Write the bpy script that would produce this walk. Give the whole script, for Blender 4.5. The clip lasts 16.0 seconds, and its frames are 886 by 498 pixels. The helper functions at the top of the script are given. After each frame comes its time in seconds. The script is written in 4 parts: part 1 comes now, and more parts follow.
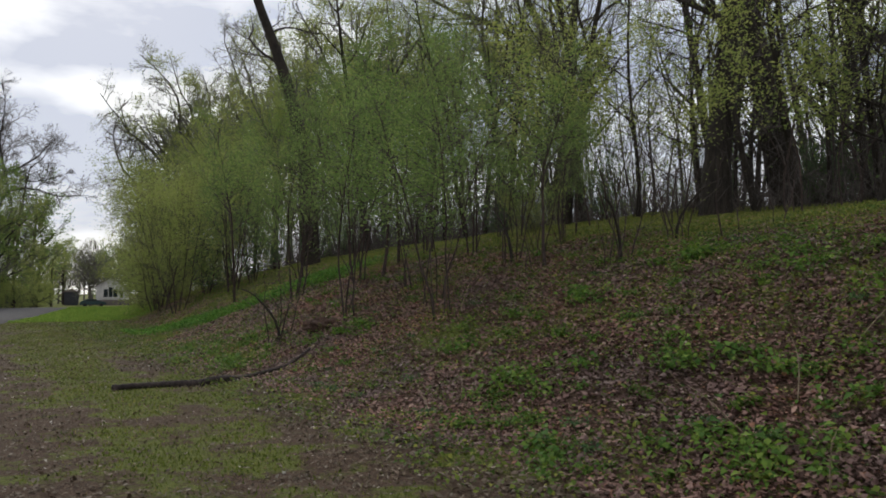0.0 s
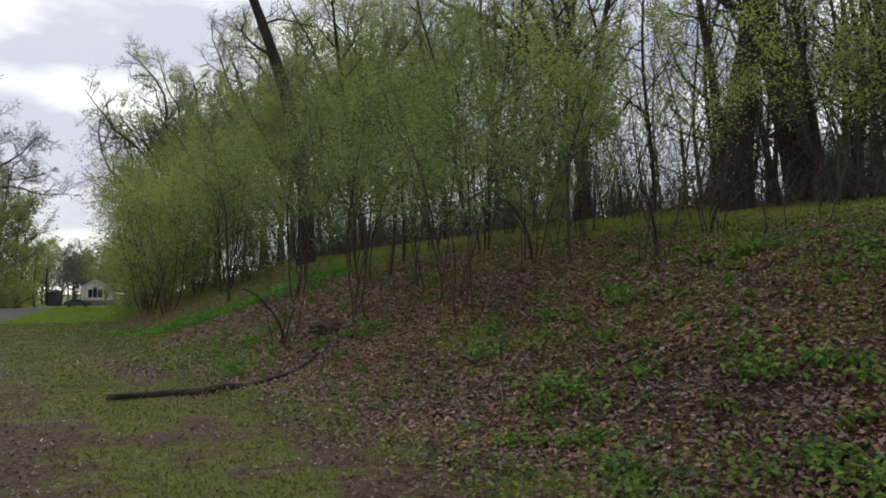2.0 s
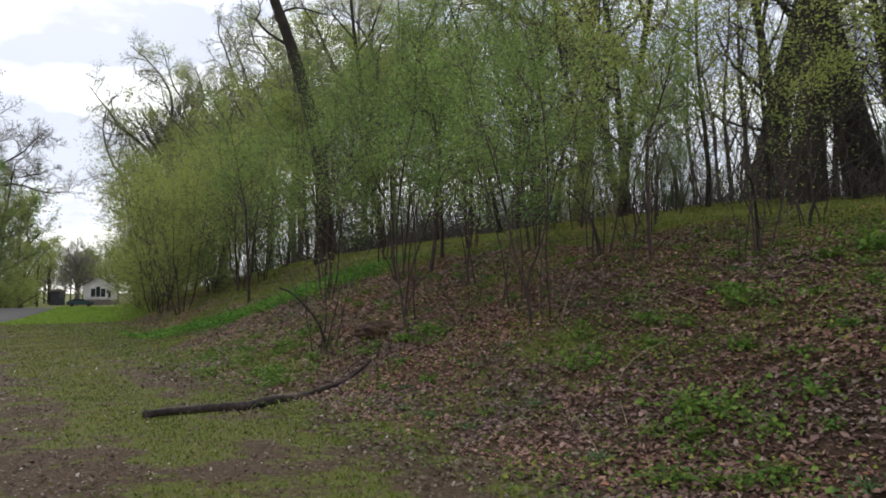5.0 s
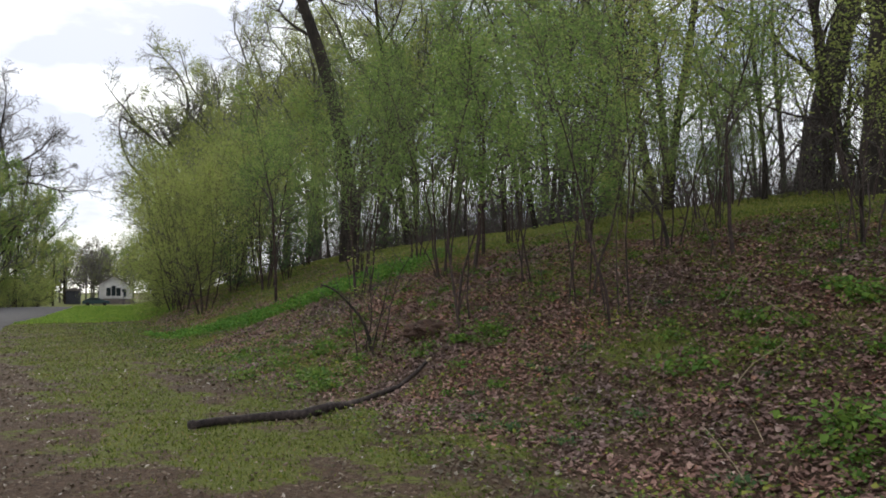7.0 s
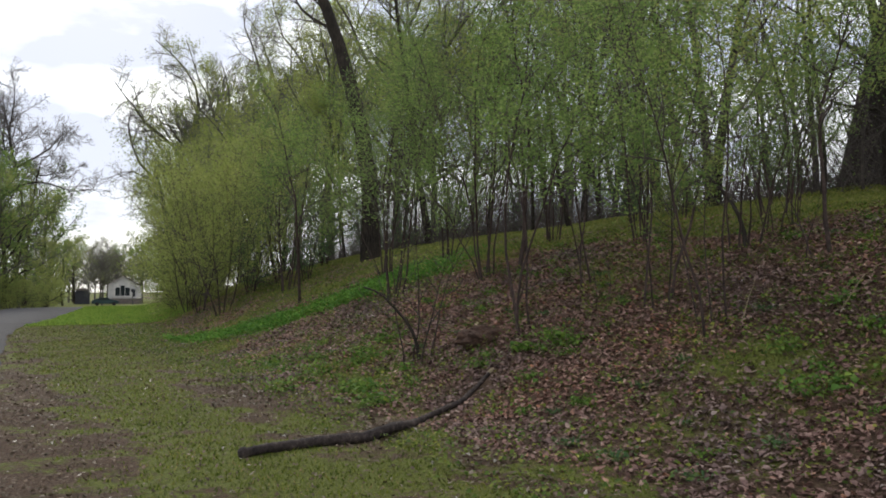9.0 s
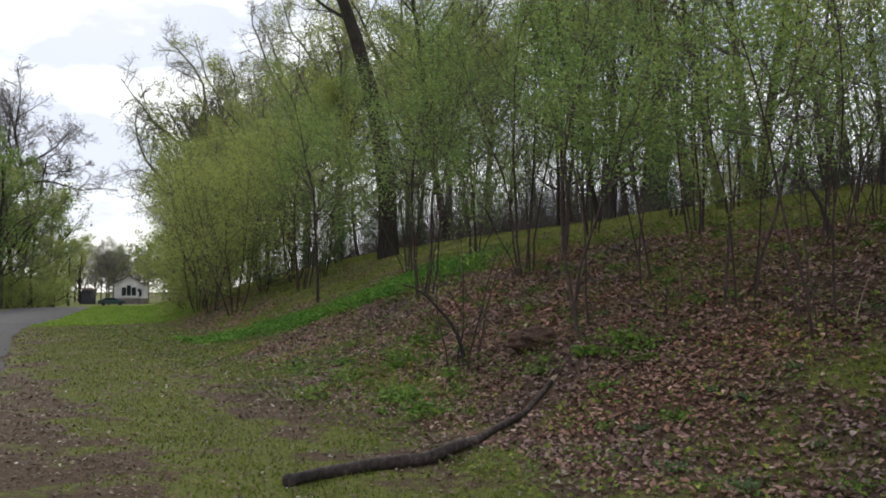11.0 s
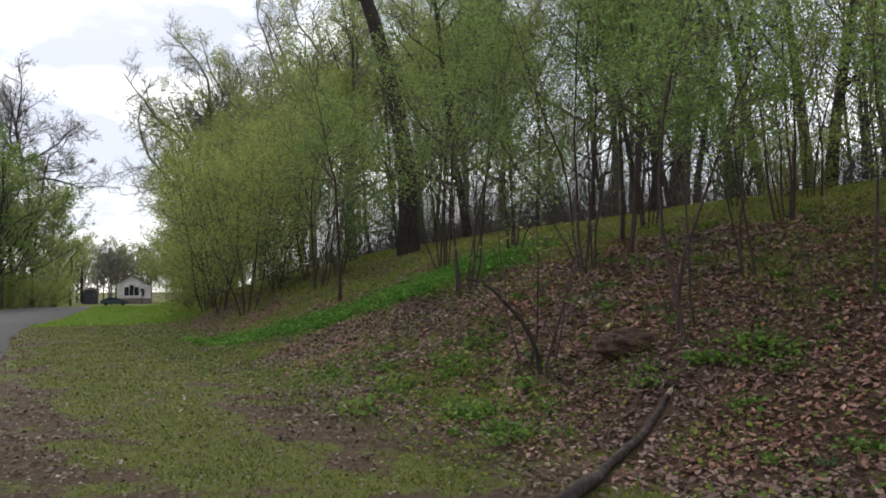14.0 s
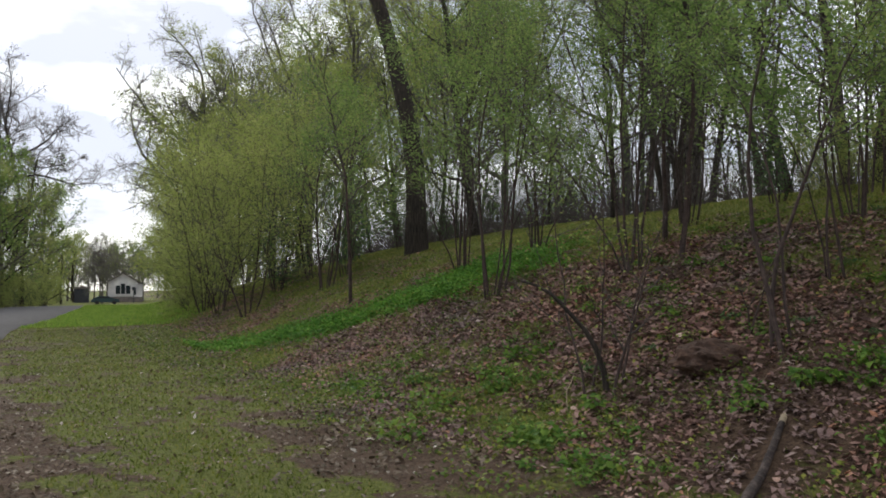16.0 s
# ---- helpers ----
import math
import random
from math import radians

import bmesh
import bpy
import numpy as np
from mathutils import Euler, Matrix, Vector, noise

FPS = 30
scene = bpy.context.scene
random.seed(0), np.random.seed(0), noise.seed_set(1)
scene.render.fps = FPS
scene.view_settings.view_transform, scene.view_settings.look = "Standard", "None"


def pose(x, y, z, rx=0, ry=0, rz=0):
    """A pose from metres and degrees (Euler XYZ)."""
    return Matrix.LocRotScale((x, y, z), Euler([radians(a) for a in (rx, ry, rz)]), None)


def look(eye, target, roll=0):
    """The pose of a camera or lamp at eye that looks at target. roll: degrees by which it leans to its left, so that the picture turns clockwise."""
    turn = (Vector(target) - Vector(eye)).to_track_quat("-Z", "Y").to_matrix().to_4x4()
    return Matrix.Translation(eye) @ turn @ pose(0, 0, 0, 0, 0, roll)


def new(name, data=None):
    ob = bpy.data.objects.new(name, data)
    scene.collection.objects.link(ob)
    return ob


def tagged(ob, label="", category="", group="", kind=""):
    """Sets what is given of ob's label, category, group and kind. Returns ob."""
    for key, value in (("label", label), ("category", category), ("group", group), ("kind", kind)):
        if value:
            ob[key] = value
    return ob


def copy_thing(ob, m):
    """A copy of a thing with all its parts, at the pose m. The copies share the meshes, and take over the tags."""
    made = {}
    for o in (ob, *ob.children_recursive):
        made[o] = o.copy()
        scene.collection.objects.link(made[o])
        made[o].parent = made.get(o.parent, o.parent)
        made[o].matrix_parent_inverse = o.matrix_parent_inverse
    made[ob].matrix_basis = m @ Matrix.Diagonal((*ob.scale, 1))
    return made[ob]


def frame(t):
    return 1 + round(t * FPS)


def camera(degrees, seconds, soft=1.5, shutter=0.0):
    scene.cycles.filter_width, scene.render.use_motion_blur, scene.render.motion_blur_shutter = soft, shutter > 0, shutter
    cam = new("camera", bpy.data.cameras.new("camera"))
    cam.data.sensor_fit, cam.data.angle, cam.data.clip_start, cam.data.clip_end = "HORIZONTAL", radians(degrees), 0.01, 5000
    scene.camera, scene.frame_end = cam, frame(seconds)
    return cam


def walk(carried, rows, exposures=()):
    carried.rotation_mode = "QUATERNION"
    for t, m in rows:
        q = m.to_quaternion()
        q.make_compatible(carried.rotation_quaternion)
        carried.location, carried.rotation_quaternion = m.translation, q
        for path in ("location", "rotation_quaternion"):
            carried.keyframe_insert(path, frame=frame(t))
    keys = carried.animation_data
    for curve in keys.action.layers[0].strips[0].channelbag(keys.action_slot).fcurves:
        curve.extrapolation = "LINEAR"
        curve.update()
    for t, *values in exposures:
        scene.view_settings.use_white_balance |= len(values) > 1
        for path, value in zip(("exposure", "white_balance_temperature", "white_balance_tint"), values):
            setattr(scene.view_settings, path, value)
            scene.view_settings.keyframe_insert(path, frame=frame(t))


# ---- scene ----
cam = camera(60.0, 16.0, soft=1.8)
METRES, EYE, TILT, LEAN, TURN = 10.5, 1.55, 3.3, 0.0, 0.0
ROWS = [
    (0.0, 0.0, 0.0, 0.0, 0.0, 0.0, -0.0),
    (0.5, -0.0137, 0.0242, 0.002, -0.37, 0.01, 0.17),
    (1.0, -0.0275, 0.0482, 0.0032, -0.66, 0.04, 0.19),
    (1.5, -0.0416, 0.072, -0.0005, -0.87, 0.02, 0.07),
    (2.0, -0.0574, 0.0982, -0.0057, -1.01, -0.02, 0.03),
    (2.5, -0.0726, 0.1232, -0.0056, -1.13, -0.03, 0.18),
    (3.0, -0.0886, 0.1489, -0.0073, -1.17, -0.06, -0.02),
    (5.5, -0.1752, 0.2676, -0.015, -0.78, -0.07, 0.06),
    (6.0, -0.1927, 0.2932, -0.0212, -0.52, -0.11, 0.14),
    (6.5, -0.2096, 0.3184, -0.022, -0.3, -0.15, 0.29),
    (7.0, -0.228, 0.3449, -0.0226, -0.08, -0.14, 0.11),
    (7.5, -0.2474, 0.3719, -0.0252, 0.09, -0.17, 0.08),
    (8.0, -0.2661, 0.3987, -0.0275, 0.22, -0.2, 0.11),
    (8.5, -0.284, 0.4259, -0.0239, 0.3, -0.24, 0.34),
    (9.0, -0.3023, 0.4541, -0.0218, 0.39, -0.25, 0.3),
    (11.5, -0.3772, 0.5969, -0.0338, 0.82, -0.24, 0.33),
    (12.0, -0.3919, 0.6254, -0.0354, 0.89, -0.22, 0.34),
    (12.5, -0.4059, 0.6526, -0.0333, 0.94, -0.19, 0.47),
    (13.0, -0.4194, 0.6805, -0.0344, 0.95, -0.18, 0.45),
    (13.5, -0.433, 0.7078, -0.0412, 0.94, -0.19, 0.34),
    (14.0, -0.4472, 0.7365, -0.0479, 0.88, -0.24, 0.36),
    (14.5, -0.4626, 0.7654, -0.0484, 0.73, -0.23, 0.42),
    (15.0, -0.4775, 0.7943, -0.0473, 0.58, -0.27, 0.29),
    (15.5, -0.4938, 0.8241, -0.0485, 0.44, -0.3, 0.21),
    (16.0, -0.511, 0.8523, -0.0482, 0.29, -0.33, 0.2),
]
walk(cam, [(t, pose(0, 0, EYE, TILT, LEAN, TURN) @ pose(METRES * x, METRES * y, METRES * z, 90 + pitch, roll, yaw)) for t, x, y, z, yaw, pitch, roll in ROWS],
     exposures=[(0.0, -0.4), (3.0, -0.25), (5.5, 0.0), (16.0, 0.0)])

# ---- world and sun: a bright overcast evening sky, the sun low behind the cloud ahead ----
SUN_AZ, SUN_EL = -26.0, 30.0   # degrees from +y towards -x, and above the horizon


def build_world():
    w = bpy.data.worlds.new("overcast_sky")
    w.use_nodes = True
    nt = w.node_tree
    nt.nodes.clear()
    N, L = nt.nodes.new, nt.links.new
    out, bg = N("ShaderNodeOutputWorld"), N("ShaderNodeBackground")
    sky = N("ShaderNodeTexSky")
    sky.sky_type, sky.sun_disc = "NISHITA", False
    sky.sun_elevation, sky.sun_rotation = radians(SUN_EL), radians(SUN_AZ)
    sky.air_density, sky.dust_density = 1.0, 1.0
    tc, mp = N("ShaderNodeTexCoord"), N("ShaderNodeMapping")
    mp.inputs["Scale"].default_value = (1.0, 1.0, 2.6)
    no = N("ShaderNodeTexNoise")
    no.inputs["Scale"].default_value, no.inputs["Detail"].default_value, no.inputs["Roughness"].default_value = 3.8, 6.0, 0.5
    ramp = N("ShaderNodeValToRGB")
    ramp.color_ramp.elements[0].position, ramp.color_ramp.elements[0].color = 0.42, (0.45, 0.49, 0.59, 1)
    ramp.color_ramp.elements[1].position, ramp.color_ramp.elements[1].color = 0.585, (0.97, 0.985, 1.0, 1)
    gain = N("ShaderNodeMix")
    gain.data_type = "RGBA"
    gain.inputs["Factor"].default_value = 0.92
    dim = N("ShaderNodeMix")
    dim.data_type, dim.blend_type = "RGBA", "MULTIPLY"
    dim.inputs["Factor"].default_value = 1.0
    dim.inputs["B"].default_value = (0.10, 0.10, 0.10, 1)
    L(tc.outputs["Generated"], mp.inputs["Vector"])
    L(mp.outputs["Vector"], no.inputs["Vector"])
    L(no.outputs["Fac"], ramp.inputs["Fac"])
    L(sky.outputs["Color"], dim.inputs["A"])
    L(dim.outputs["Result"], gain.inputs["A"])
    L(ramp.outputs["Color"], gain.inputs["B"])
    L(gain.outputs["Result"], bg.inputs["Color"])
    bg.inputs["Strength"].default_value = 1.62
    L(bg.outputs["Background"], out.inputs["Surface"])
    scene.world = w


build_world()
sun = new("sun", bpy.data.lights.new("sun", "SUN"))
sun.data.energy, sun.data.angle, sun.data.color = 1.6, radians(18), (1.0, 0.96, 0.88)
_a, _e = radians(SUN_AZ), radians(SUN_EL)
_to = Vector((math.sin(_a) * math.cos(_e), math.cos(_a) * math.cos(_e), math.sin(_e)))
sun.matrix_world = look(_to * 60, (0, 0, 0))

# ---- the plan: u runs along the road, v to its right, both in metres ----
DU, DV = (-0.5145, 0.8575), (0.8575, 0.5145)


def xy(u, v):
    return u * DU[0] + v * DV[0], u * DU[1] + v * DV[1]


def uv(x, y):
    return x * DU[0] + y * DU[1], x * DV[0] + y * DV[1]


_pv = np.array([-300, 4.3, 5.0, 5.9, 7.0, 8.0, 10.0, 13.0, 16.0, 20.0, 25.0, 30.0, 40.0, 60.0, 200.0, 3000.0])
_pz = np.array([0, 0, 0.10, 0.48, 1.02, 1.46, 2.22, 3.05, 3.72, 4.3, 4.85, 4.9, 4.3, 3.2, 1.5, 0.0])
_dense = np.arange(-10, 80, 0.1)
_prof = np.interp(_dense, _pv, _pz)
_prof = np.convolve(np.pad(_prof, 6, mode="edge"), np.ones(13) / 13, "valid")


def wob(x, y, s, seed=0.0):
    return noise.noise(Vector((x * s + seed * 13.7, y * s - seed * 7.1, seed)))


def road_edge(u):
    return float(np.interp(u, [-100, 10, 14, 27, 37, 46, 54, 83, 97, 130, 200], [-0.5, -0.5, -0.35, 0.02, 0.35, 1.0, 2.6, 6.9, 8.6, 13.0, 26.0]))


def ground_z(u, v):
    """Height of the ground: flat verge, then the bank, which fades out far along the road."""
    shift = 0.09 * max(0.0, u - 20.0) if u < 60 else 3.6 + 0.16 * (u - 60)
    fade = float(np.interp(u, [-40, 45, 75, 120], [1, 1, 0.6, 0.0]))
    ve = v - shift
    z = float(np.interp(ve, _dense, _prof)) if ve < 79 else float(np.interp(ve, _pv, _pz))
    z *= fade * (1 - 0.085 * smooth(11, 17, v) * (1 - smooth(11, 19, u)))
    x, y = xy(u, v)
    rough = min(1.0, max(0.0, (v - road_edge(u)) / 1.5))
    z += rough * (0.05 * wob(x, y, 0.45, 1) + 0.03 * wob(x, y, 1.3, 2))
    if ve > 4.6:
        z += min(1.0, (ve - 4.6)) * (0.10 * wob(x, y, 0.35, 3) + 0.05 * wob(x, y, 1.1, 4))
    z -= 0.9 * min(1.0, max(0.0, (u - 92.0) / 50.0))
    if v < road_edge(u) + 0.1:
        z -= 0.03
    return z


def at_ground(x, y):
    return ground_z(*uv(x, y))


def smooth(a, b, t):
    t = min(1.0, max(0.0, (t - a) / (b - a)))
    return t * t * (3 - 2 * t)


def patch_line(v):
    """Where along the road the bright herb carpet crosses the bank."""
    return np.interp(v, [4.8, 6.0, 6.7, 7.8, 9.7, 12.5], [31.5, 30.0, 28.6, 25.6, 24.4, 25.6])


def grass_cover(u, v):
    """0: leaf litter, 1: grass or moss."""
    x, y = xy(u, v)
    ve = v - 0.09 * max(0.0, u - 20.0)
    n = 0.55 * wob(x, y, 0.42, 5) + 0.45 * wob(x, y, 1.4, 6)
    strip = float(np.interp(u, [4, 8, 12, 17, 20, 24, 29, 36], [1.6, 1.7, 1.8, 1.8, 1.5, 1.8, 2.4, 3.0]))
    wide = float(np.interp(u, [4, 8, 12, 24, 36, 50], [0.5, 0.7, 0.8, 0.8, 1.2, 2.5]))
    lawn = 0.33 + 0.36 * math.exp(-((v - strip) / wide) ** 2) + 1.05 * n + 0.9 * wob(x, y, 1.5, 14) + 0.5 * wob(x, y, 4.3, 16) + 0.45 * smooth(17, 25, u)
    lawn -= 0.25 * (1 - smooth(0.4, 1.4, v - road_edge(u)))
    lawn -= 0.9 * math.exp(-(((u - 16.3) / 1.2) ** 2 + ((v - 3.5) / 0.7) ** 2)) + 0.14 * (1 - smooth(5.5, 8.0, u - 0.5 * v))
    lawn += 0.6 * math.exp(-(((u - 12.6) / 1.5) ** 2 + ((v - 1.8) / 0.6) ** 2)) + 0.6 * math.exp(-(((u - 17.3) / 1.2) ** 2 + ((v - 1.8) / 0.55) ** 2))
    bank = 0.18 + 0.5 * smooth(24, 30, u) + 0.85 * n + 0.3 * wob(x, y, 3.1, 15)
    bank += 0.9 * math.exp(-(((u - patch_line(v)) / 1.5) ** 2)) * smooth(4.6, 6.0, v) * (1 - smooth(11.0, 13.0, v))
    bank += 0.3 * math.exp(-(((u - 18.5) / 3.2) ** 2 + ((v - 5.2) / 1.0) ** 2))
    crest = 0.78 + 0.6 * n
    f = lawn * (1 - smooth(3.7, 5.0, ve)) + bank * smooth(3.7, 5.0, ve)
    low = 8.6 + 2.4 * (1 - smooth(16, 22, u))
    top = smooth(low, low + 2.6, ve + 1.2 * wob(x, y, 0.3, 8) + 0.8 * wob(x, y, 1.1, 18))
    f = f * (1 - top) + crest * top
    f = f * (1 - smooth(18, 24, ve)) + 0.35 * smooth(18, 24, ve)
    if v < -6.5 or (u > 50 and ve < 6):
        f = max(f, 0.8)
    if u > 28 and 4.4 < ve < 7.5:
        f -= 0.12 * smooth(28, 30, u) * (1 - smooth(40, 46, u))
    return min(1.0, max(0.0, f))


# ---- materials ----
def material(name, rough=0.8, spec=0.3):
    m = bpy.data.materials.new(name)
    m.use_nodes = True
    nt = m.node_tree
    b = nt.nodes["Principled BSDF"]
    b.inputs["Roughness"].default_value = rough
    b.inputs["Specular IOR Level"].default_value = spec
    return m, nt, b


def ramp_node(nt, stops):
    r = nt.nodes.new("ShaderNodeValToRGB")
    e = r.color_ramp.elements
    while len(e) < len(stops):
        e.new(0.5)
    for k, (p, c) in zip(e, stops):
        k.position, k.color = p, (*c, 1)
    return r


def noise_node(nt, scale, detail=6.0, rough=0.6, vec=None, squash=None):
    n = nt.nodes.new("ShaderNodeTexNoise")
    n.inputs["Scale"].default_value, n.inputs["Detail"].default_value, n.inputs["Roughness"].default_value = scale, detail, rough
    if vec is None:
        vec = nt.nodes.new("ShaderNodeTexCoord").outputs["Object"]
    if squash:
        mp = nt.nodes.new("ShaderNodeMapping")
        mp.inputs["Scale"].default_value = squash
        nt.links.new(vec, mp.inputs["Vector"])
        vec = mp.outputs["Vector"]
    nt.links.new(vec, n.inputs["Vector"])
    return n


def mix_node(nt, fac, a, b, mode="MIX"):
    m = nt.nodes.new("ShaderNodeMix")
    m.data_type, m.blend_type = "RGBA", mode
    for sock, val in (("Factor", fac), ("A", a), ("B", b)):
        if isinstance(val, (int, float)):
            m.inputs[sock].default_value = val
        elif isinstance(val, tuple):
            m.inputs[sock].default_value = (*val, 1)
        else:
            nt.links.new(val, m.inputs[sock])
    return m.outputs["Result"]


def bump(nt, b, height, strength=0.5, dist=0.02):
    k = nt.nodes.new("ShaderNodeBump")
    k.inputs["Strength"].default_value, k.inputs["Distance"].default_value = strength, dist
    nt.links.new(height, k.inputs["Height"])
    nt.links.new(k.outputs["Normal"], b.inputs["Normal"])


def noisy(name, stops, scale, rough=0.85, bump_s=0.5, dist=0.02, squash=None, spec=0.25):
    """A material with two scales of variation."""
    m, nt, b = material(name, rough, spec)
    n1 = noise_node(nt, scale, 8, 0.65, squash=squash)
    n2 = noise_node(nt, scale * 0.17, 4, 0.5)
    r = ramp_node(nt, stops)
    nt.links.new(n1.outputs["Fac"], r.inputs["Fac"])
    shade = ramp_node(nt, [(0.3, (0.65, 0.65, 0.65)), (0.7, (1.15, 1.12, 1.05))])
    nt.links.new(n2.outputs["Fac"], shade.inputs["Fac"])
    nt.links.new(mix_node(nt, 1.0, r.outputs["Color"], shade.outputs["Color"], "MULTIPLY"), b.inputs["Base Color"])
    bump(nt, b, n1.outputs["Fac"], bump_s, dist)
    return m


def leafy(name, stops, through_=0.45, rough=0.55, patch=((0.75, 0.8, 0.75), (1.15, 1.1, 1.0)), mottle=0.0):
    """Thin leaves: colour by leaf, light coming through."""
    m, nt, b = material(name, max(rough, 0.65), 0.12)
    g = nt.nodes.new("ShaderNodeNewGeometry")
    r = ramp_node(nt, stops)
    n = noise_node(nt, 0.7, 3, 0.5)
    nt.links.new(g.outputs["Random Per Island"], r.inputs["Fac"])
    shade = ramp_node(nt, [(0.3, patch[0]), (0.7, patch[1])])
    nt.links.new(n.outputs["Fac"], shade.inputs["Fac"])
    col = mix_node(nt, 1.0, r.outputs["Color"], shade.outputs["Color"], "MULTIPLY")
    nt.links.new(col, b.inputs["Base Color"])
    if mottle:
        fine = noise_node(nt, mottle * 6, 4, 0.7)
        spots = ramp_node(nt, [(0.35, (0.6, 0.6, 0.62)), (0.65, (1.15, 1.12, 1.1))])
        nt.links.new(fine.outputs["Fac"], spots.inputs["Fac"])
        col = mix_node(nt, 1.0, col, spots.outputs["Color"], "MULTIPLY")
        nt.links.new(col, b.inputs["Base Color"])
    t, mx = nt.nodes.new("ShaderNodeBsdfTranslucent"), nt.nodes.new("ShaderNodeMixShader")
    nt.links.new(col, t.inputs["Color"])
    mx.inputs[0].default_value = through_
    nt.links.new(b.outputs[0], mx.inputs[1])
    nt.links.new(t.outputs[0], mx.inputs[2])
    nt.links.new(mx.outputs[0], nt.nodes["Material Output"].inputs["Surface"])
    return m


def ground_material():
    m, nt, b = material("soil_moss_and_litter", 0.95, 0.15)
    a = nt.nodes.new("ShaderNodeAttribute")
    a.attribute_name = "cover"
    fine, mid = noise_node(nt, 26, 8, 0.75), noise_node(nt, 6.0, 6, 0.65)
    soil = ramp_node(nt, [(0.28, (0.022, 0.015, 0.012)), (0.5, (0.088, 0.056, 0.036)), (0.7, (0.165, 0.108, 0.073)), (0.8, (0.32, 0.25, 0.2))])
    moss = ramp_node(nt, [(0.25, (0.040, 0.046, 0.014)), (0.5, (0.11, 0.125, 0.026)), (0.75, (0.22, 0.22, 0.045))])
    nt.links.new(fine.outputs["Fac"], soil.inputs["Fac"])
    nt.links.new(fine.outputs["Fac"], moss.inputs["Fac"])
    edge = nt.nodes.new("ShaderNodeMath")
    edge.operation = "ADD"
    nt.links.new(a.outputs["Fac"], edge.inputs[0])
    off = nt.nodes.new("ShaderNodeMath")
    off.operation = "MULTIPLY_ADD"
    nt.links.new(mid.outputs["Fac"], off.inputs[0])
    off.inputs[1].default_value, off.inputs[2].default_value = 1.8, -0.9
    nt.links.new(off.outputs[0], edge.inputs[1])
    sel = ramp_node(nt, [(0.3, (0, 0, 0)), (0.62, (1, 1, 1))])
    nt.links.new(edge.outputs[0], sel.inputs["Fac"])
    nt.links.new(mix_node(nt, sel.outputs["Color"], soil.outputs["Color"], moss.outputs["Color"]), b.inputs["Base Color"])
    bump(nt, b, fine.outputs["Fac"], 0.9, 0.05)
    return m


M_GROUND = ground_material()
M_ROAD = noisy("worn_asphalt", [(0.3, (0.035, 0.033, 0.038)), (0.55, (0.065, 0.062, 0.068)), (0.75, (0.11, 0.105, 0.11))], 60, 0.9, 0.6, 0.01)
M_BARK = noisy("dark_bark", [(0.3, (0.016, 0.012, 0.010)), (0.55, (0.042, 0.034, 0.028)), (0.8, (0.085, 0.07, 0.058))], 9, 0.95, 1.0, 0.05, (2.2, 2.2, 0.35))
M_GREYBARK = noisy("grey_bark", [(0.3, (0.05, 0.045, 0.038)), (0.55, (0.11, 0.10, 0.085)), (0.78, (0.19, 0.175, 0.15))], 9, 0.95, 1.0, 0.05, (2.2, 2.2, 0.35))
M_MOSSBARK = noisy("mossy_bark", [(0.3, (0.022, 0.022, 0.012)), (0.55, (0.06, 0.062, 0.028)), (0.78, (0.12, 0.115, 0.06))], 9, 0.95, 1.0, 0.05, (2.2, 2.2, 0.35))
M_TWIG = noisy("grey_brown_twig", [(0.3, (0.05, 0.042, 0.039)), (0.6, (0.105, 0.088, 0.08)), (0.8, (0.18, 0.155, 0.14))], 12, 0.9, 0.3, 0.01)
M_GREYTWIG = noisy("pale_grey_twig", [(0.3, (0.10, 0.09, 0.09)), (0.6, (0.18, 0.165, 0.165)), (0.8, (0.27, 0.25, 0.25))], 12, 0.9, 0.3, 0.01)
M_STEM = noisy("dark_reddish_stem", [(0.3, (0.030, 0.021, 0.019)), (0.6, (0.075, 0.052, 0.046)), (0.8, (0.13, 0.095, 0.08))], 14, 0.9, 0.3, 0.01)
M_LOG = noisy("damp_dead_bark", [(0.3, (0.012, 0.009, 0.009)), (0.52, (0.045, 0.034, 0.031)), (0.75, (0.13, 0.10, 0.09))], 14, 0.85, 1.0, 0.03)
M_ROT = noisy("rotten_brown_wood", [(0.3, (0.03, 0.018, 0.013)), (0.55, (0.085, 0.05, 0.036)), (0.8, (0.18, 0.11, 0.08))], 18, 0.95, 1.0, 0.03)
M_CUT = noisy("pale_broken_wood", [(0.3, (0.22, 0.17, 0.11)), (0.7, (0.42, 0.34, 0.24))], 30, 0.8)
M_SPRING = leafy("spring_green_leaf", [(0.0, (0.12, 0.195, 0.058)), (0.5, (0.19, 0.28, 0.085)), (1.0, (0.30, 0.375, 0.13))], 0.55)
M_YELLOW = leafy("yellow_green_leaf", [(0.0, (0.20, 0.255, 0.075)), (0.5, (0.30, 0.35, 0.105)), (1.0, (0.42, 0.435, 0.16))], 0.6)
M_CLEAR = leafy("fresh_green_leaf", [(0.0, (0.12, 0.22, 0.04)), (0.5, (0.19, 0.30, 0.055)), (1.0, (0.29, 0.39, 0.085))], 0.5)
M_HERB = leafy("herb_leaf", [(0.0, (0.055, 0.12, 0.026)), (0.5, (0.10, 0.19, 0.036)), (1.0, (0.18, 0.27, 0.05))], 0.35)
M_FRESH = leafy("bright_herb_leaf", [(0.0, (0.06, 0.13, 0.026)), (0.5, (0.115, 0.205, 0.04)), (1.0, (0.22, 0.31, 0.06))], 0.35)
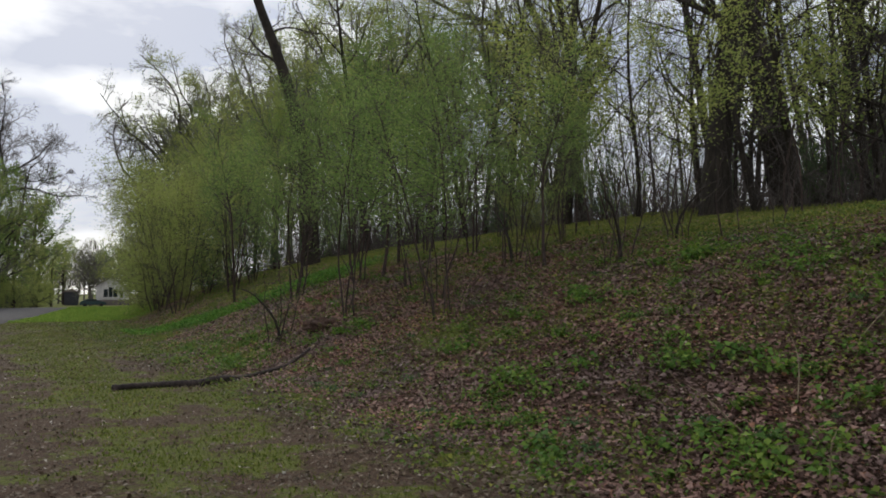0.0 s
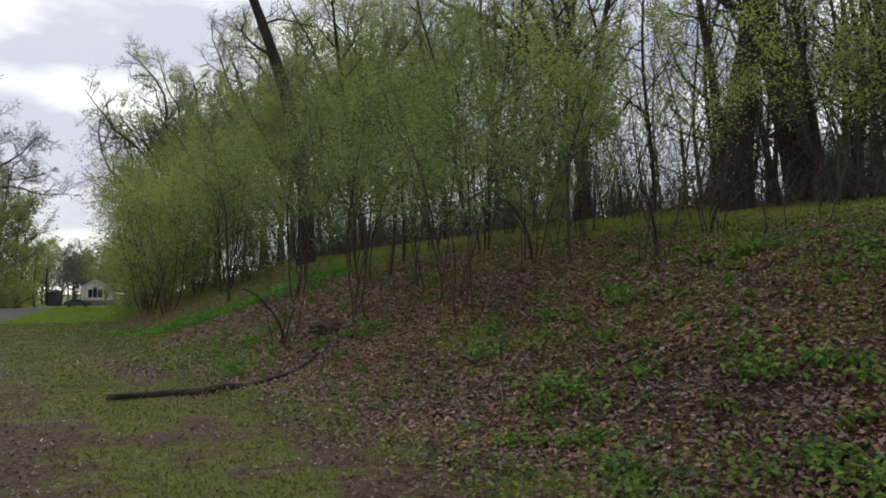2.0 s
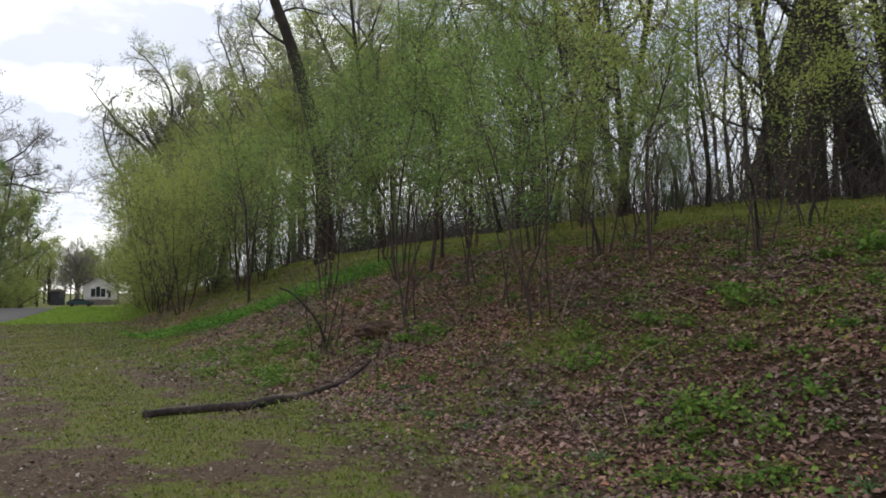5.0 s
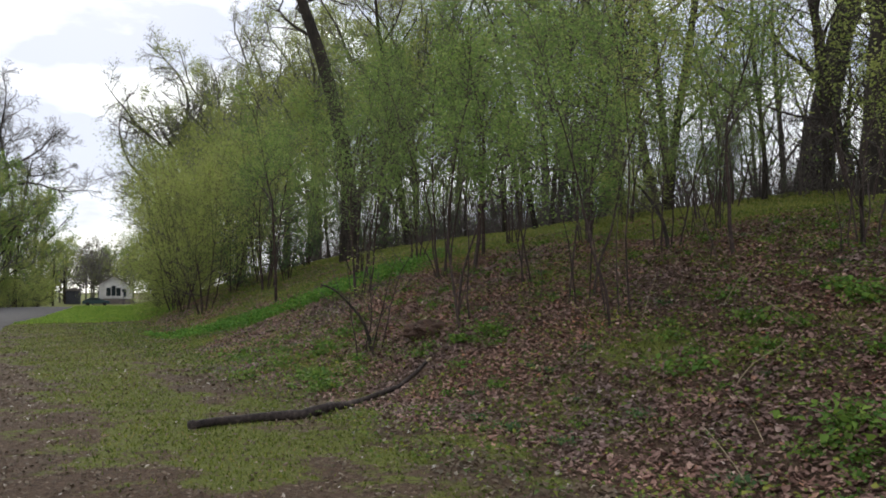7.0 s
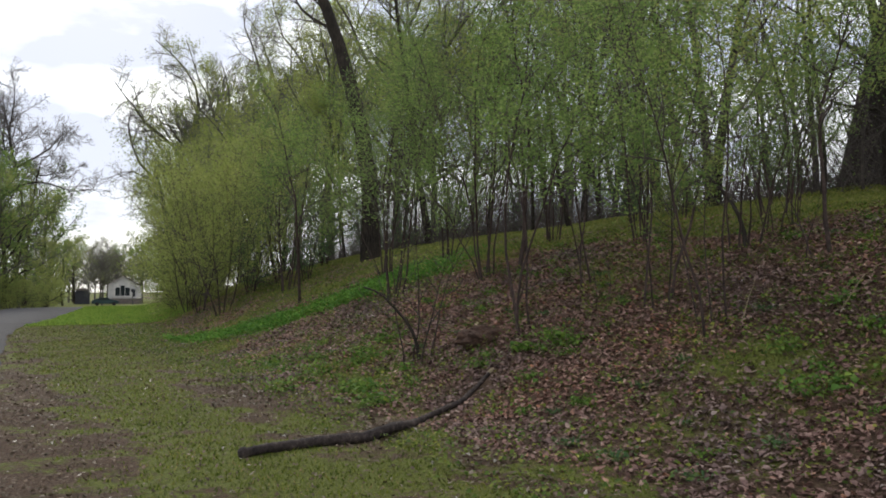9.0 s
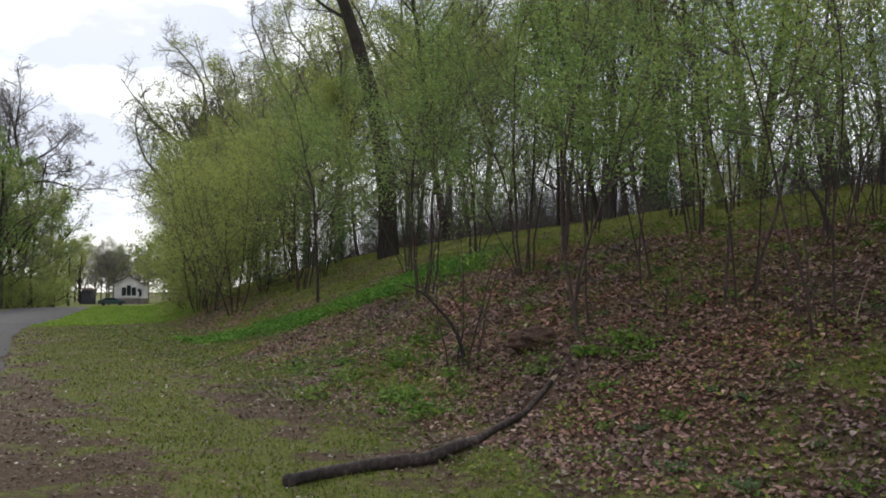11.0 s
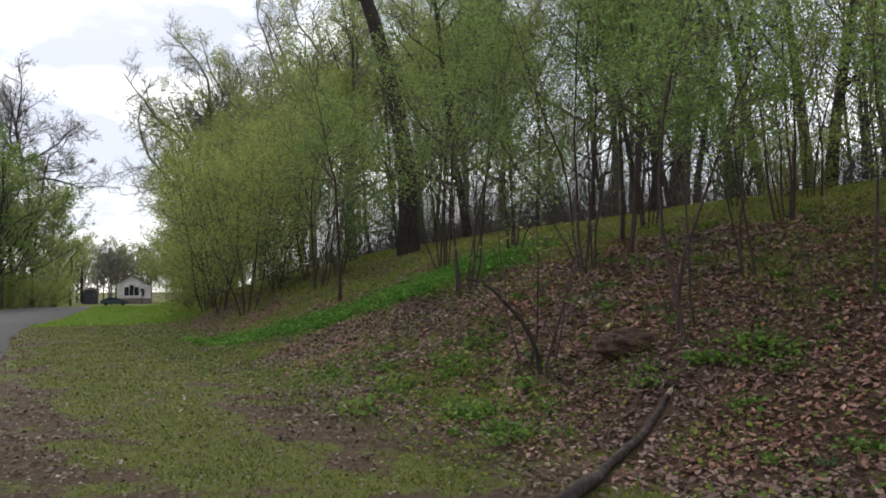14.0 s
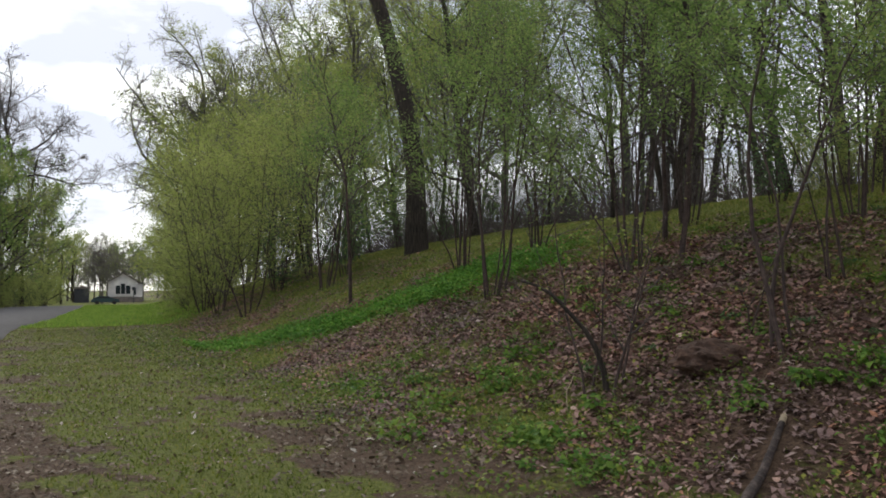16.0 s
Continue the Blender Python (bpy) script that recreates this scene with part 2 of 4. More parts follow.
M_CARPET = leafy("deep_green_carpet_leaf", [(0.0, (0.06, 0.155, 0.024)), (0.5, (0.10, 0.24, 0.036)), (1.0, (0.18, 0.33, 0.06))], 0.4)
M_SEEDLING = leafy("olive_seedling_leaf", [(0.0, (0.055, 0.095, 0.022)), (0.4, (0.10, 0.155, 0.032)), (0.8, (0.19, 0.225, 0.045)), (1.0, (0.28, 0.28, 0.065))], 0.35)
M_FLAKE = leafy("weathered_leaf_scrap", [(0.0, (0.085, 0.065, 0.044)), (0.5, (0.13, 0.096, 0.066)), (0.85, (0.20, 0.15, 0.115)), (0.98, (0.28, 0.24, 0.2)), (1.0, (0.5, 0.46, 0.42))], 0.1, 0.7, mottle=9.0)
M_DUSKY = leafy("bluish_green_leaf", [(0.0, (0.06, 0.11, 0.05)), (0.6, (0.09, 0.16, 0.065)), (1.0, (0.15, 0.22, 0.08))], 0.35)
M_GRASS = leafy("grass_blade", [(0.0, (0.055, 0.082, 0.014)), (0.5, (0.11, 0.145, 0.023)), (0.8, (0.20, 0.22, 0.045)), (1.0, (0.28, 0.22, 0.12))], 0.45)
M_BANKGRASS = leafy("pale_grass_blade", [(0.0, (0.10, 0.125, 0.03)), (0.5, (0.17, 0.20, 0.045)), (0.8, (0.25, 0.265, 0.07)), (1.0, (0.33, 0.28, 0.15))], 0.45)
M_LITTER = leafy("dead_oak_leaf", [(0.0, (0.064, 0.041, 0.032)), (0.3, (0.165, 0.104, 0.086)), (0.65, (0.262, 0.172, 0.146)), (0.9, (0.32, 0.228, 0.19)), (0.96, (0.34, 0.17, 0.10)), (1.0, (0.52, 0.43, 0.37))], 0.15, 0.7, ((0.78, 0.86, 0.93), (1.22, 1.03, 0.94)), 9.0)
M_WALL = noisy("white_house_siding", [(0.3, (0.52, 0.50, 0.51)), (0.7, (0.64, 0.62, 0.63))], 3, 0.7, 0.1)
M_ROOF = noisy("brown_roof_shingle", [(0.3, (0.10, 0.085, 0.08)), (0.7, (0.20, 0.17, 0.16))], 6, 0.9, 0.3)
M_DARKWALL = noisy("dark_garage_paint", [(0.3, (0.03, 0.033, 0.04)), (0.7, (0.06, 0.06, 0.07))], 3, 0.8, 0.1)
M_GLASS, _nt, _b = material("dark_window_glass", 0.08, 0.6)
_b.inputs["Base Color"].default_value = (0.02, 0.025, 0.03, 1)
# windscreen: its sky glare is put into a pale, metallic base colour
M_SHINE, _nt, _b = material("glare_coloured_glass", 0.1, 0.8)
_b.inputs["Base Color"].default_value = (0.75, 0.78, 0.8, 1)
_b.inputs["Metallic"].default_value = 0.8
M_CARDARK, _nt, _b = material("dark_green_car_paint", 0.25, 0.6)
_b.inputs["Base Color"].default_value = (0.025, 0.05, 0.055, 1)
M_RUBBER, _nt, _b = material("black_rubber", 0.9, 0.2)
_b.inputs["Base Color"].default_value = (0.02, 0.02, 0.02, 1)


# ---- mesh helpers ----
def mesh_from(name, verts, faces, mat, smooth_=False):
    me = bpy.data.meshes.new(name)
    if isinstance(verts, np.ndarray) and isinstance(faces, np.ndarray):
        k = faces.shape[1]
        me.vertices.add(len(verts))
        me.vertices.foreach_set("co", verts.astype(np.float32).ravel())
        me.loops.add(faces.size)
        me.loops.foreach_set("vertex_index", faces.astype(np.int32).ravel())
        me.polygons.add(len(faces))
        me.polygons.foreach_set("loop_start", np.arange(0, faces.size, k, dtype=np.int32))
        me.update(calc_edges=True)
    else:
        me.from_pydata(verts, [], faces)
    me.materials.append(mat)
    if smooth_:
        me.polygons.foreach_set("use_smooth", [True] * len(me.polygons))
    me.update()
    return me


def part_mesh(name, me, parent, label=""):
    ob = new(name, me)
    ob.parent = parent
    if label:
        tagged(ob, label)
    return ob


def part(name, bm, mat, parent, label=""):
    me = bpy.data.meshes.new(name)
    bm.to_mesh(me)
    bm.free()
    me.materials.append(mat)
    return part_mesh(name, me, parent, label)


def empty(name, x, y, z, label, category, group="", rz=0.0):
    e = new(name)
    e.empty_display_size = 0.2
    e.matrix_basis = pose(x, y, z, 0, 0, rz)
    return tagged(e, label, category, group)


def tubes_mesh(name, tubes, mat):
    """tubes: (points, radii, sides) in one mesh."""
    verts, faces = [], []
    for pts, rad, sides in tubes:
        base, n = len(verts), len(pts)
        for i, p in enumerate(pts):
            d = (pts[min(i + 1, n - 1)] - pts[max(i - 1, 0)]).normalized()
            a = d.cross(Vector((0.31, 0.95, 0.1)))
            a = a.normalized() if a.length > 1e-4 else Vector((1, 0, 0))
            b = d.cross(a)
            for k in range(sides):
                f = 2 * math.pi * k / sides
                verts.append(p + (a * math.cos(f) + b * math.sin(f)) * rad[i])
        for i in range(n - 1):
            for k in range(sides):
                q = base + i * sides
                faces.append((q + k, q + (k + 1) % sides, q + sides + (k + 1) % sides, q + sides + k))
        if sides > 3:
            faces.append(tuple(base + (n - 1) * sides + k for k in range(sides)))
    return mesh_from(name, verts, faces, mat, True)


def path_of(rng, start, way, length, n, wander, lift):
    """A wandering line; lift bends it upwards."""
    pts, d, step = [start.copy()], way.normalized(), length / (n - 1)
    for _ in range(n - 1):
        d = (d + Vector((rng.gauss(0, wander), rng.gauss(0, wander), rng.gauss(0, wander) + lift))).normalized()
        pts.append(pts[-1] + d * step)
    return pts


def along(pts, f):
    k = f * (len(pts) - 1)
    i = min(int(k), len(pts) - 2)
    return pts[i].lerp(pts[i + 1], k - i), (pts[i + 1] - pts[i]).normalized()


def tilted(rng, d, angle):
    side = d.orthogonal().normalized()
    side.rotate(Matrix.Rotation(rng.uniform(0, 2 * math.pi), 3, d))
    return (d * math.cos(angle) + side * math.sin(angle)).normalized()


def boughs(rng, parent, r_parent, length, start, counts, sizes, out, level=0, lift=0.06, least=0.0025, angle=(0.55, 1.05), crook=1.0):
    """Branches upon branches along a line; out collects (points, radii, sides, level)."""
    if level >= len(counts):
        return
    n = counts[level]
    n = int(n) + (rng.random() < n - int(n))
    for i in range(n):
        f = start + (1 - start) * (i + rng.random()) / n
        p, d = along(parent, min(f, 0.99))
        ln = length * sizes[level] * rng.uniform(0.7, 1.15) * (1.15 - 0.65 * f)
        r = min(r_parent * (1.05 - 0.75 * f) * 0.55, ln * 0.017) + least
        np_ = ((6, 4, 3, 2) if crook < 1.05 else (8, 6, 4, 3))[min(level, 3)]
        way = tilted(rng, d, rng.uniform(*angle))
        pts = path_of(rng, p, way, ln, np_, crook * (0.16, 0.2, 0.22, 0.2)[min(level, 3)], lift)
        rad = [r * (1 - 0.8 * k / (np_ - 1)) for k in range(np_)]
        out.append((pts, rad, (5, 3, 3, 3)[min(level, 3)], level))
        boughs(rng, pts, r, ln, 0.15, counts, sizes, out, level + 1, lift, least, angle, crook)


def leaf_mesh(name, rng_seed, spots, size, mat, per=1, spread=0.12, clump=0.0):
    """Small four-cornered leaves scattered round the spots."""
    r = np.random.RandomState(rng_seed)
    if clump > 0:
        spots = [p for p in spots if noise.noise(Vector(p) * clump + Vector((rng_seed, 0, 0))) > r.uniform(-0.45, 0.08)]
    c = np.repeat(np.array([tuple(s) for s in spots]), per, axis=0)
    n = len(c)
    c = c + r.normal(0, spread, (n, 3))
    a = r.normal(0, 1, (n, 3))
    a[:, 2] *= 0.6
    a /= np.linalg.norm(a, axis=1)[:, None]
    b = np.cross(a, r.normal(0, 1, (n, 3)))
    b /= np.linalg.norm(b, axis=1)[:, None]
    s = size * r.uniform(0.55, 1.25, (n, 1))
    v = np.stack([c - a * s * 0.5, c + b * s * 0.27, c + a * s * 0.55, c - b * s * 0.27], axis=1).reshape(-1, 3)
    return mesh_from(name, v, np.arange(4 * n).reshape(-1, 4), mat)


def make_tree(seed, name, height, r0, label, category, counts, sizes, start, leaf=None, leaf_size=0.06, per=2, spine=None, bark=None, group="", lift=0.06, lean=0.0, min_level=2, bole=1.0, least=0.0025, forks=(), angle=(0.55, 1.05), crook=1.0, loose=0.16, twig=None):
    """A tree at the origin: trunk, branches, and a crown of leaves where it has any."""
    rng = random.Random(seed)
    e = empty(name, 0, 0, 0, label, category, group)
    bark = bark or M_BARK
    if spine is None:
        spine = path_of(rng, Vector((0, 0, -0.15)), Vector((rng.uniform(-lean, lean), rng.uniform(-lean, lean), 1)), height * bole, 10, 0.055, 0.02)
    else:
        spine = [Vector(p) for p in spine]
    n = len(spine)
    rad = [r0 * (1.0 - 0.85 * (k / (n - 1)) ** 1.1) for k in range(n)]
    rad[0] *= 1.2
    part_mesh("trunk", tubes_mesh("trunk", [(spine, rad, 10)], bark), e)
    out = []
    boughs(rng, spine, r0, height, start, counts, sizes, out, 0, lift, least, angle, crook)
    for line, r_limb in forks:
        pts = [Vector(p) for p in line]
        out.append((pts, [r_limb * (1 - 0.8 * k / (len(pts) - 1)) for k in range(len(pts))], 8, 0))
        boughs(rng, pts, r_limb, height * sizes[0], 0.12, counts, sizes, out, 1, lift, least, angle, crook)
    thick = [o[:3] for o in out if o[3] == 0]
    thin = [o[:3] for o in out if o[3] > 0]
    for t in thick:
        part_mesh("limb", tubes_mesh("limb", [t], bark), e)
    if thin:
        tagged(part_mesh("twig_mass", tubes_mesh("twig_mass", thin, twig or M_TWIG), e, "fine grey-brown bare twigs"), kind="stuff")
    if leaf:
        spots = []
        for pts, _, _, lv in out:
            if lv >= min_level:
                spots += [along(pts, f)[0] for f in (0.35, 0.65, 0.98)]
        tagged(part_mesh("crown", leaf_mesh("crown", seed, spots, leaf_size, leaf, per, loose, 0.55), e, "sparse young spring leaves"), kind="stuff")
    return e


def spread_forks(seed, height, n, low, high, reach, r_limb):
    """Large limbs that leave a short bole all round and sweep outwards and up."""
    rng, out = random.Random(seed), []
    for k in range(n):
        a = 2 * math.pi * (k + 0.6 * rng.random()) / n
        f = (k * 0.618) % 1.0
        lean = 1.25 - 0.85 * f
        way = Vector((math.cos(a) * math.sin(lean), math.sin(a) * math.sin(lean), math.cos(lean)))
        pts = path_of(rng, Vector((0, 0, height * (low + (high - low) * f))), way, height * reach * rng.uniform(0.85, 1.1), 8, 0.2, 0.05)
        out.append((pts, r_limb * rng.uniform(0.7, 1.0)))
    return out


def make_shrub(seed, height, stems, spread, label, leaf, leaf_size, per, group="", twigs=(10, 5, 2.5), low=0.25, name="shrub", fat=1.0, bent=None, angle=(0.6, 1.15), lift=0.025, loose=0.14, reach=0.33):
    """Several thin stems from one root, with twigs and young leaves."""
    rng = random.Random(seed)
    e = empty(name, 0, 0, 0, label, "shrub", group)
    out = []
    for i in range(stems):
        f = 2 * math.pi * (i + rng.random() * 0.7) / stems
        s = Vector((0.2 * math.cos(f), 0.2 * math.sin(f), -0.1)) * rng.uniform(0.4, 1.2)
        s.z = -0.1
        h = height * rng.uniform(0.6, 1.05)
        k = spread * rng.uniform(0.35, 1.1)
        pts = path_of(rng, s, Vector((k * math.cos(f), k * math.sin(f), 1)), h, 9, 0.10, 0.03)
        r = fat * rng.uniform(0.013, 0.03) * (height / 5) ** 0.5
        rad = [r * (1 - 0.85 * q / 8) for q in range(9)]
        part_mesh("stem", tubes_mesh("stem", [(pts, rad, 6)], M_STEM), e)
        boughs(rng, pts, r, h, low, twigs, (reach, 0.48, 0.5), out, 0, lift, 0.0025, angle, 1.15)
    if bent:
        pts = [Vector(p) for p in bent]
        part_mesh("bent_stem", tubes_mesh("bent_stem", [(pts, [0.036 - 0.024 * q / (len(pts) - 1) for q in range(len(pts))], 6)], M_BARK), e, "dark crooked dead stem")
    tagged(part_mesh("twig_mass", tubes_mesh("twig_mass", [o[:3] for o in out], M_TWIG), e), kind="stuff")
    spots = []
    for pts, _, _, lv in out:
        if lv >= 1:
            spots += [along(pts, f)[0] for f in (0.4, 0.98)]
    tagged(part_mesh("crown", leaf_mesh("crown", seed, spots, leaf_size, leaf, per, loose, 0.9), e, "small fresh green leaves"), kind="stuff")
    return e


def put(ob, x, y, rz=0.0, scale=1.0, dz=0.0):
    """Stand a thing on the ground."""
    ob.matrix_basis = pose(x, y, at_ground(x, y) + dz, 0, 0, rz) @ Matrix.Scale(scale, 4)
    return ob


def put_copy(ob, x, y, rz=0.0, scale=1.0):
    c = copy_thing(ob, pose(x, y, at_ground(x, y), 0, 0, rz))
    c.scale = (scale, scale, scale)
    return c


# ---- ground and road ----
def spaced(parts_):
    return np.concatenate([np.arange(a, b, s) for a, b, s in parts_])


def build_ground():
    us = spaced([(-2000, -200, 300), (-200, -20, 15), (-20, 0, 1.0), (0, 32, 0.2), (32, 60, 0.5), (60, 160, 3), (160, 400, 20), (400, 2600, 300)])
    vs = spaced([(-2000, -200, 300), (-200, -10, 12), (-10, -0.5, 0.5), (-0.5, 10, 0.2), (10, 24, 0.4), (24, 60, 2), (60, 300, 20), (300, 2400, 300)])
    verts, cover = [], []
    for u in us:
        for v in vs:
            x, y = xy(u, v)
            verts.append((x, y, ground_z(float(u), float(v))))
            cover.append(grass_cover(float(u), float(v)))
    nv = len(vs)
    i, j = np.meshgrid(np.arange(len(us) - 1), np.arange(nv - 1), indexing="ij")
    q = (i * nv + j).ravel()
    faces = np.stack([q, q + nv, q + nv + 1, q + 1], axis=1)
    me = mesh_from("ground", np.array(verts), faces[:, ::-1].copy(), M_GROUND, True)
    at = me.attributes.new("cover", "FLOAT", "POINT")
    at.data.foreach_set("value", np.array(cover, dtype=np.float32))
    tagged(new("ground", me), "grassy verge and leaf-strewn wooded bank", "ground", kind="structure")


def build_road():
    us = list(np.arange(-60, 0, 2.0)) + list(np.arange(0, 60, 0.5)) + list(np.arange(60, 140, 2.0))
    verts, faces = [], []
    for u in us:
        e = road_edge(u)
        for dv, z in ((0.0, -0.12), (-0.06, 0.012), (-3.2, 0.05), (-6.4, 0.012), (-6.46, -0.12)):
            x, y = xy(u, e + dv + (0.16 * wob(u, 0, 0.4, 9) if dv > -1 else 0))
            verts.append((x, y, z - 0.9 * min(1.0, max(0.0, (u - 92.0) / 50.0))))
    for i in range(len(us) - 1):
        for k in range(4):
            a = i * 5 + k
            faces.append((a, a + 1, a + 6, a + 5))
    tagged(new("road", mesh_from("road", verts, faces, M_ROAD, True)), "worn grey asphalt road curving away beside the verge", "road", kind="structure")


build_ground()
build_road()

# ---- the fallen branch on the verge ----
LOG_LINE = [(-5.1, 12.03), (-4.92, 12.23), (-4.74, 12.46), (-4.51, 12.66), (-4.27, 12.80), (-4.07, 12.90), (-3.94, 13.04), (-3.80, 13.35), (-3.63, 13.72), (-3.46, 14.10), (-3.25, 14.45), (-3.02, 14.80), (-2.80, 15.10), (-2.63, 15.32)]
LOG_MIDS = [(a[0] + (b[0] - a[0]) * k / 4, a[1] + (b[1] - a[1]) * k / 4) for a, b in zip(LOG_LINE, LOG_LINE[1:]) for k in range(4)]


def build_log():
    rng, line = random.Random(4), LOG_LINE
    pts, rad = [], []
    for i, (x, y) in enumerate(line):
        r = float(np.interp(i / (len(line) - 1), [0, 0.1, 0.35, 0.5, 0.6, 1], [0.048, 0.054, 0.064, 0.06, 0.046, 0.03])) + rng.uniform(-0.006, 0.006)
        pts.append(Vector((x, y, at_ground(x, y) + r * 0.9 + 0.012 * math.sin(i * 2.1))))
        rad.append(r)
    e = empty("fallen_branch", line[0][0], line[0][1], at_ground(*line[0]), "long dark damp fallen branch lying across verge and bank", "branch")
    root = Vector(e.matrix_basis.translation)
    part_mesh("bough", tubes_mesh("bough", [([p - root for p in pts], rad, 12)], M_LOG), e)
    end = pts[0] - root
    d = (pts[0] - pts[1]).normalized()
    part_mesh("broken_end", tubes_mesh("broken_end", [([end - d * 0.02, end + d * 0.03, end + d * 0.05], [0.06, 0.055, 0.02], 9)], M_LOG), e)
    tip, d = pts[-1] - root, (pts[-1] - pts[-2]).normalized()
    part_mesh("broken_tip", tubes_mesh("broken_tip", [([tip - d * 0.01, tip + d * 0.08, tip + d * 0.13], [0.03, 0.026, 0.006], 7)], M_CUT), e, "pale splintered tip")
    side = along(pts, 0.47)[0] - root
    part_mesh("side_twig", tubes_mesh("side_twig", [([side, side + Vector((0.1, -0.12, 0.0)), side + Vector((0.22, -0.2, -0.03))], [0.012, 0.009, 0.004], 5)], M_LOG), e)


build_log()

# ---- shrubs and saplings on the bank ----
SH = "spring shrubs on the bank"
lab = "multi-stemmed shrub with thin grey stems and young green leaves"
shrub_a = put(make_shrub(11, 6.4, 6, 0.26, lab, M_SPRING, 0.05, 9, SH, low=0.3), -2.36, 21.4)
shrub_b = put(make_shrub(12, 5.6, 4, 0.15, lab, M_SPRING, 0.055, 6, SH, low=0.4, fat=0.75), -0.2, 15.6)
shrub_c = put(make_shrub(13, 2.9, 4, 0.16, "slender small shrub with a crooked dead stem beside the fallen branch", M_YELLOW, 0.045, 1, SH, (5, 3, 1.5),
                         bent=[(0.05, 0, -0.1), (0.0, 0, 0.25), (-0.08, 0, 0.5), (-0.2, 0, 0.7), (-0.36, 0, 0.88), (-0.55, 0, 1.08), (-0.72, 0.02, 1.18), (-0.88, 0.05, 1.23)]), -3.68, 17.3)
shrub_d = put(make_shrub(14, 6.6, 7, 0.34, "broad yellow-green shrub with dense young leaves", M_YELLOW, 0.07, 6, SH, (10, 6, 2.2), 0.16, fat=0.8, loose=0.17, reach=0.38), -12.3, 35.6, 0, 1.15)
shrub_f = put(make_shrub(16, 5.4, 3, 0.05, "clump of three straight thin saplings", M_SPRING, 0.06, 6, "saplings on the bank", (9, 5, 2.5), 0.5, "sapling", 0.9), -2.05, 16.6)
shrub_g = put(make_shrub(17, 6.0, 1, 0.03, "single dark young sapling with a small leafy crown", M_SPRING, 0.065, 8, "saplings on the bank", (14, 6, 3), 0.4, "sapling", 2.0), -1.2, 23.0)
shrub_h = put(make_shrub(18, 1.3, 2, 0.06, "short bare sapling with few side twigs", M_YELLOW, 0.03, 1, "saplings on the bank", (4, 1.5), 0.3, "sapling", 1.2), -2.2, 17.35)
shrub_i = put(make_shrub(19, 4.6, 12, 0.75, "dense low yellow-green bush leafy down to the ground", M_YELLOW, 0.075, 5, "bushes at the foot of the bank", (9, 6, 2.2), 0.05, fat=0.4, loose=0.18), -16.2, 44.5)
shrub_e = put(make_shrub(15, 4.2, 7, 0.4, "shadowy shrub with bluish-green leaves", M_DUSKY, 0.09, 5, SH, (7, 4, 1.6), 0.08, loose=0.2), -9.0, 36.5)
shrub_j = put(make_shrub(20, 5.6, 3, 0.2, "slender sapling with sprays of yellow-green leaves", M_YELLOW, 0.085, 4, "saplings on the bank", (9, 5, 2.5), 0.4, "sapling", 0.9), 7.6, 16.4)
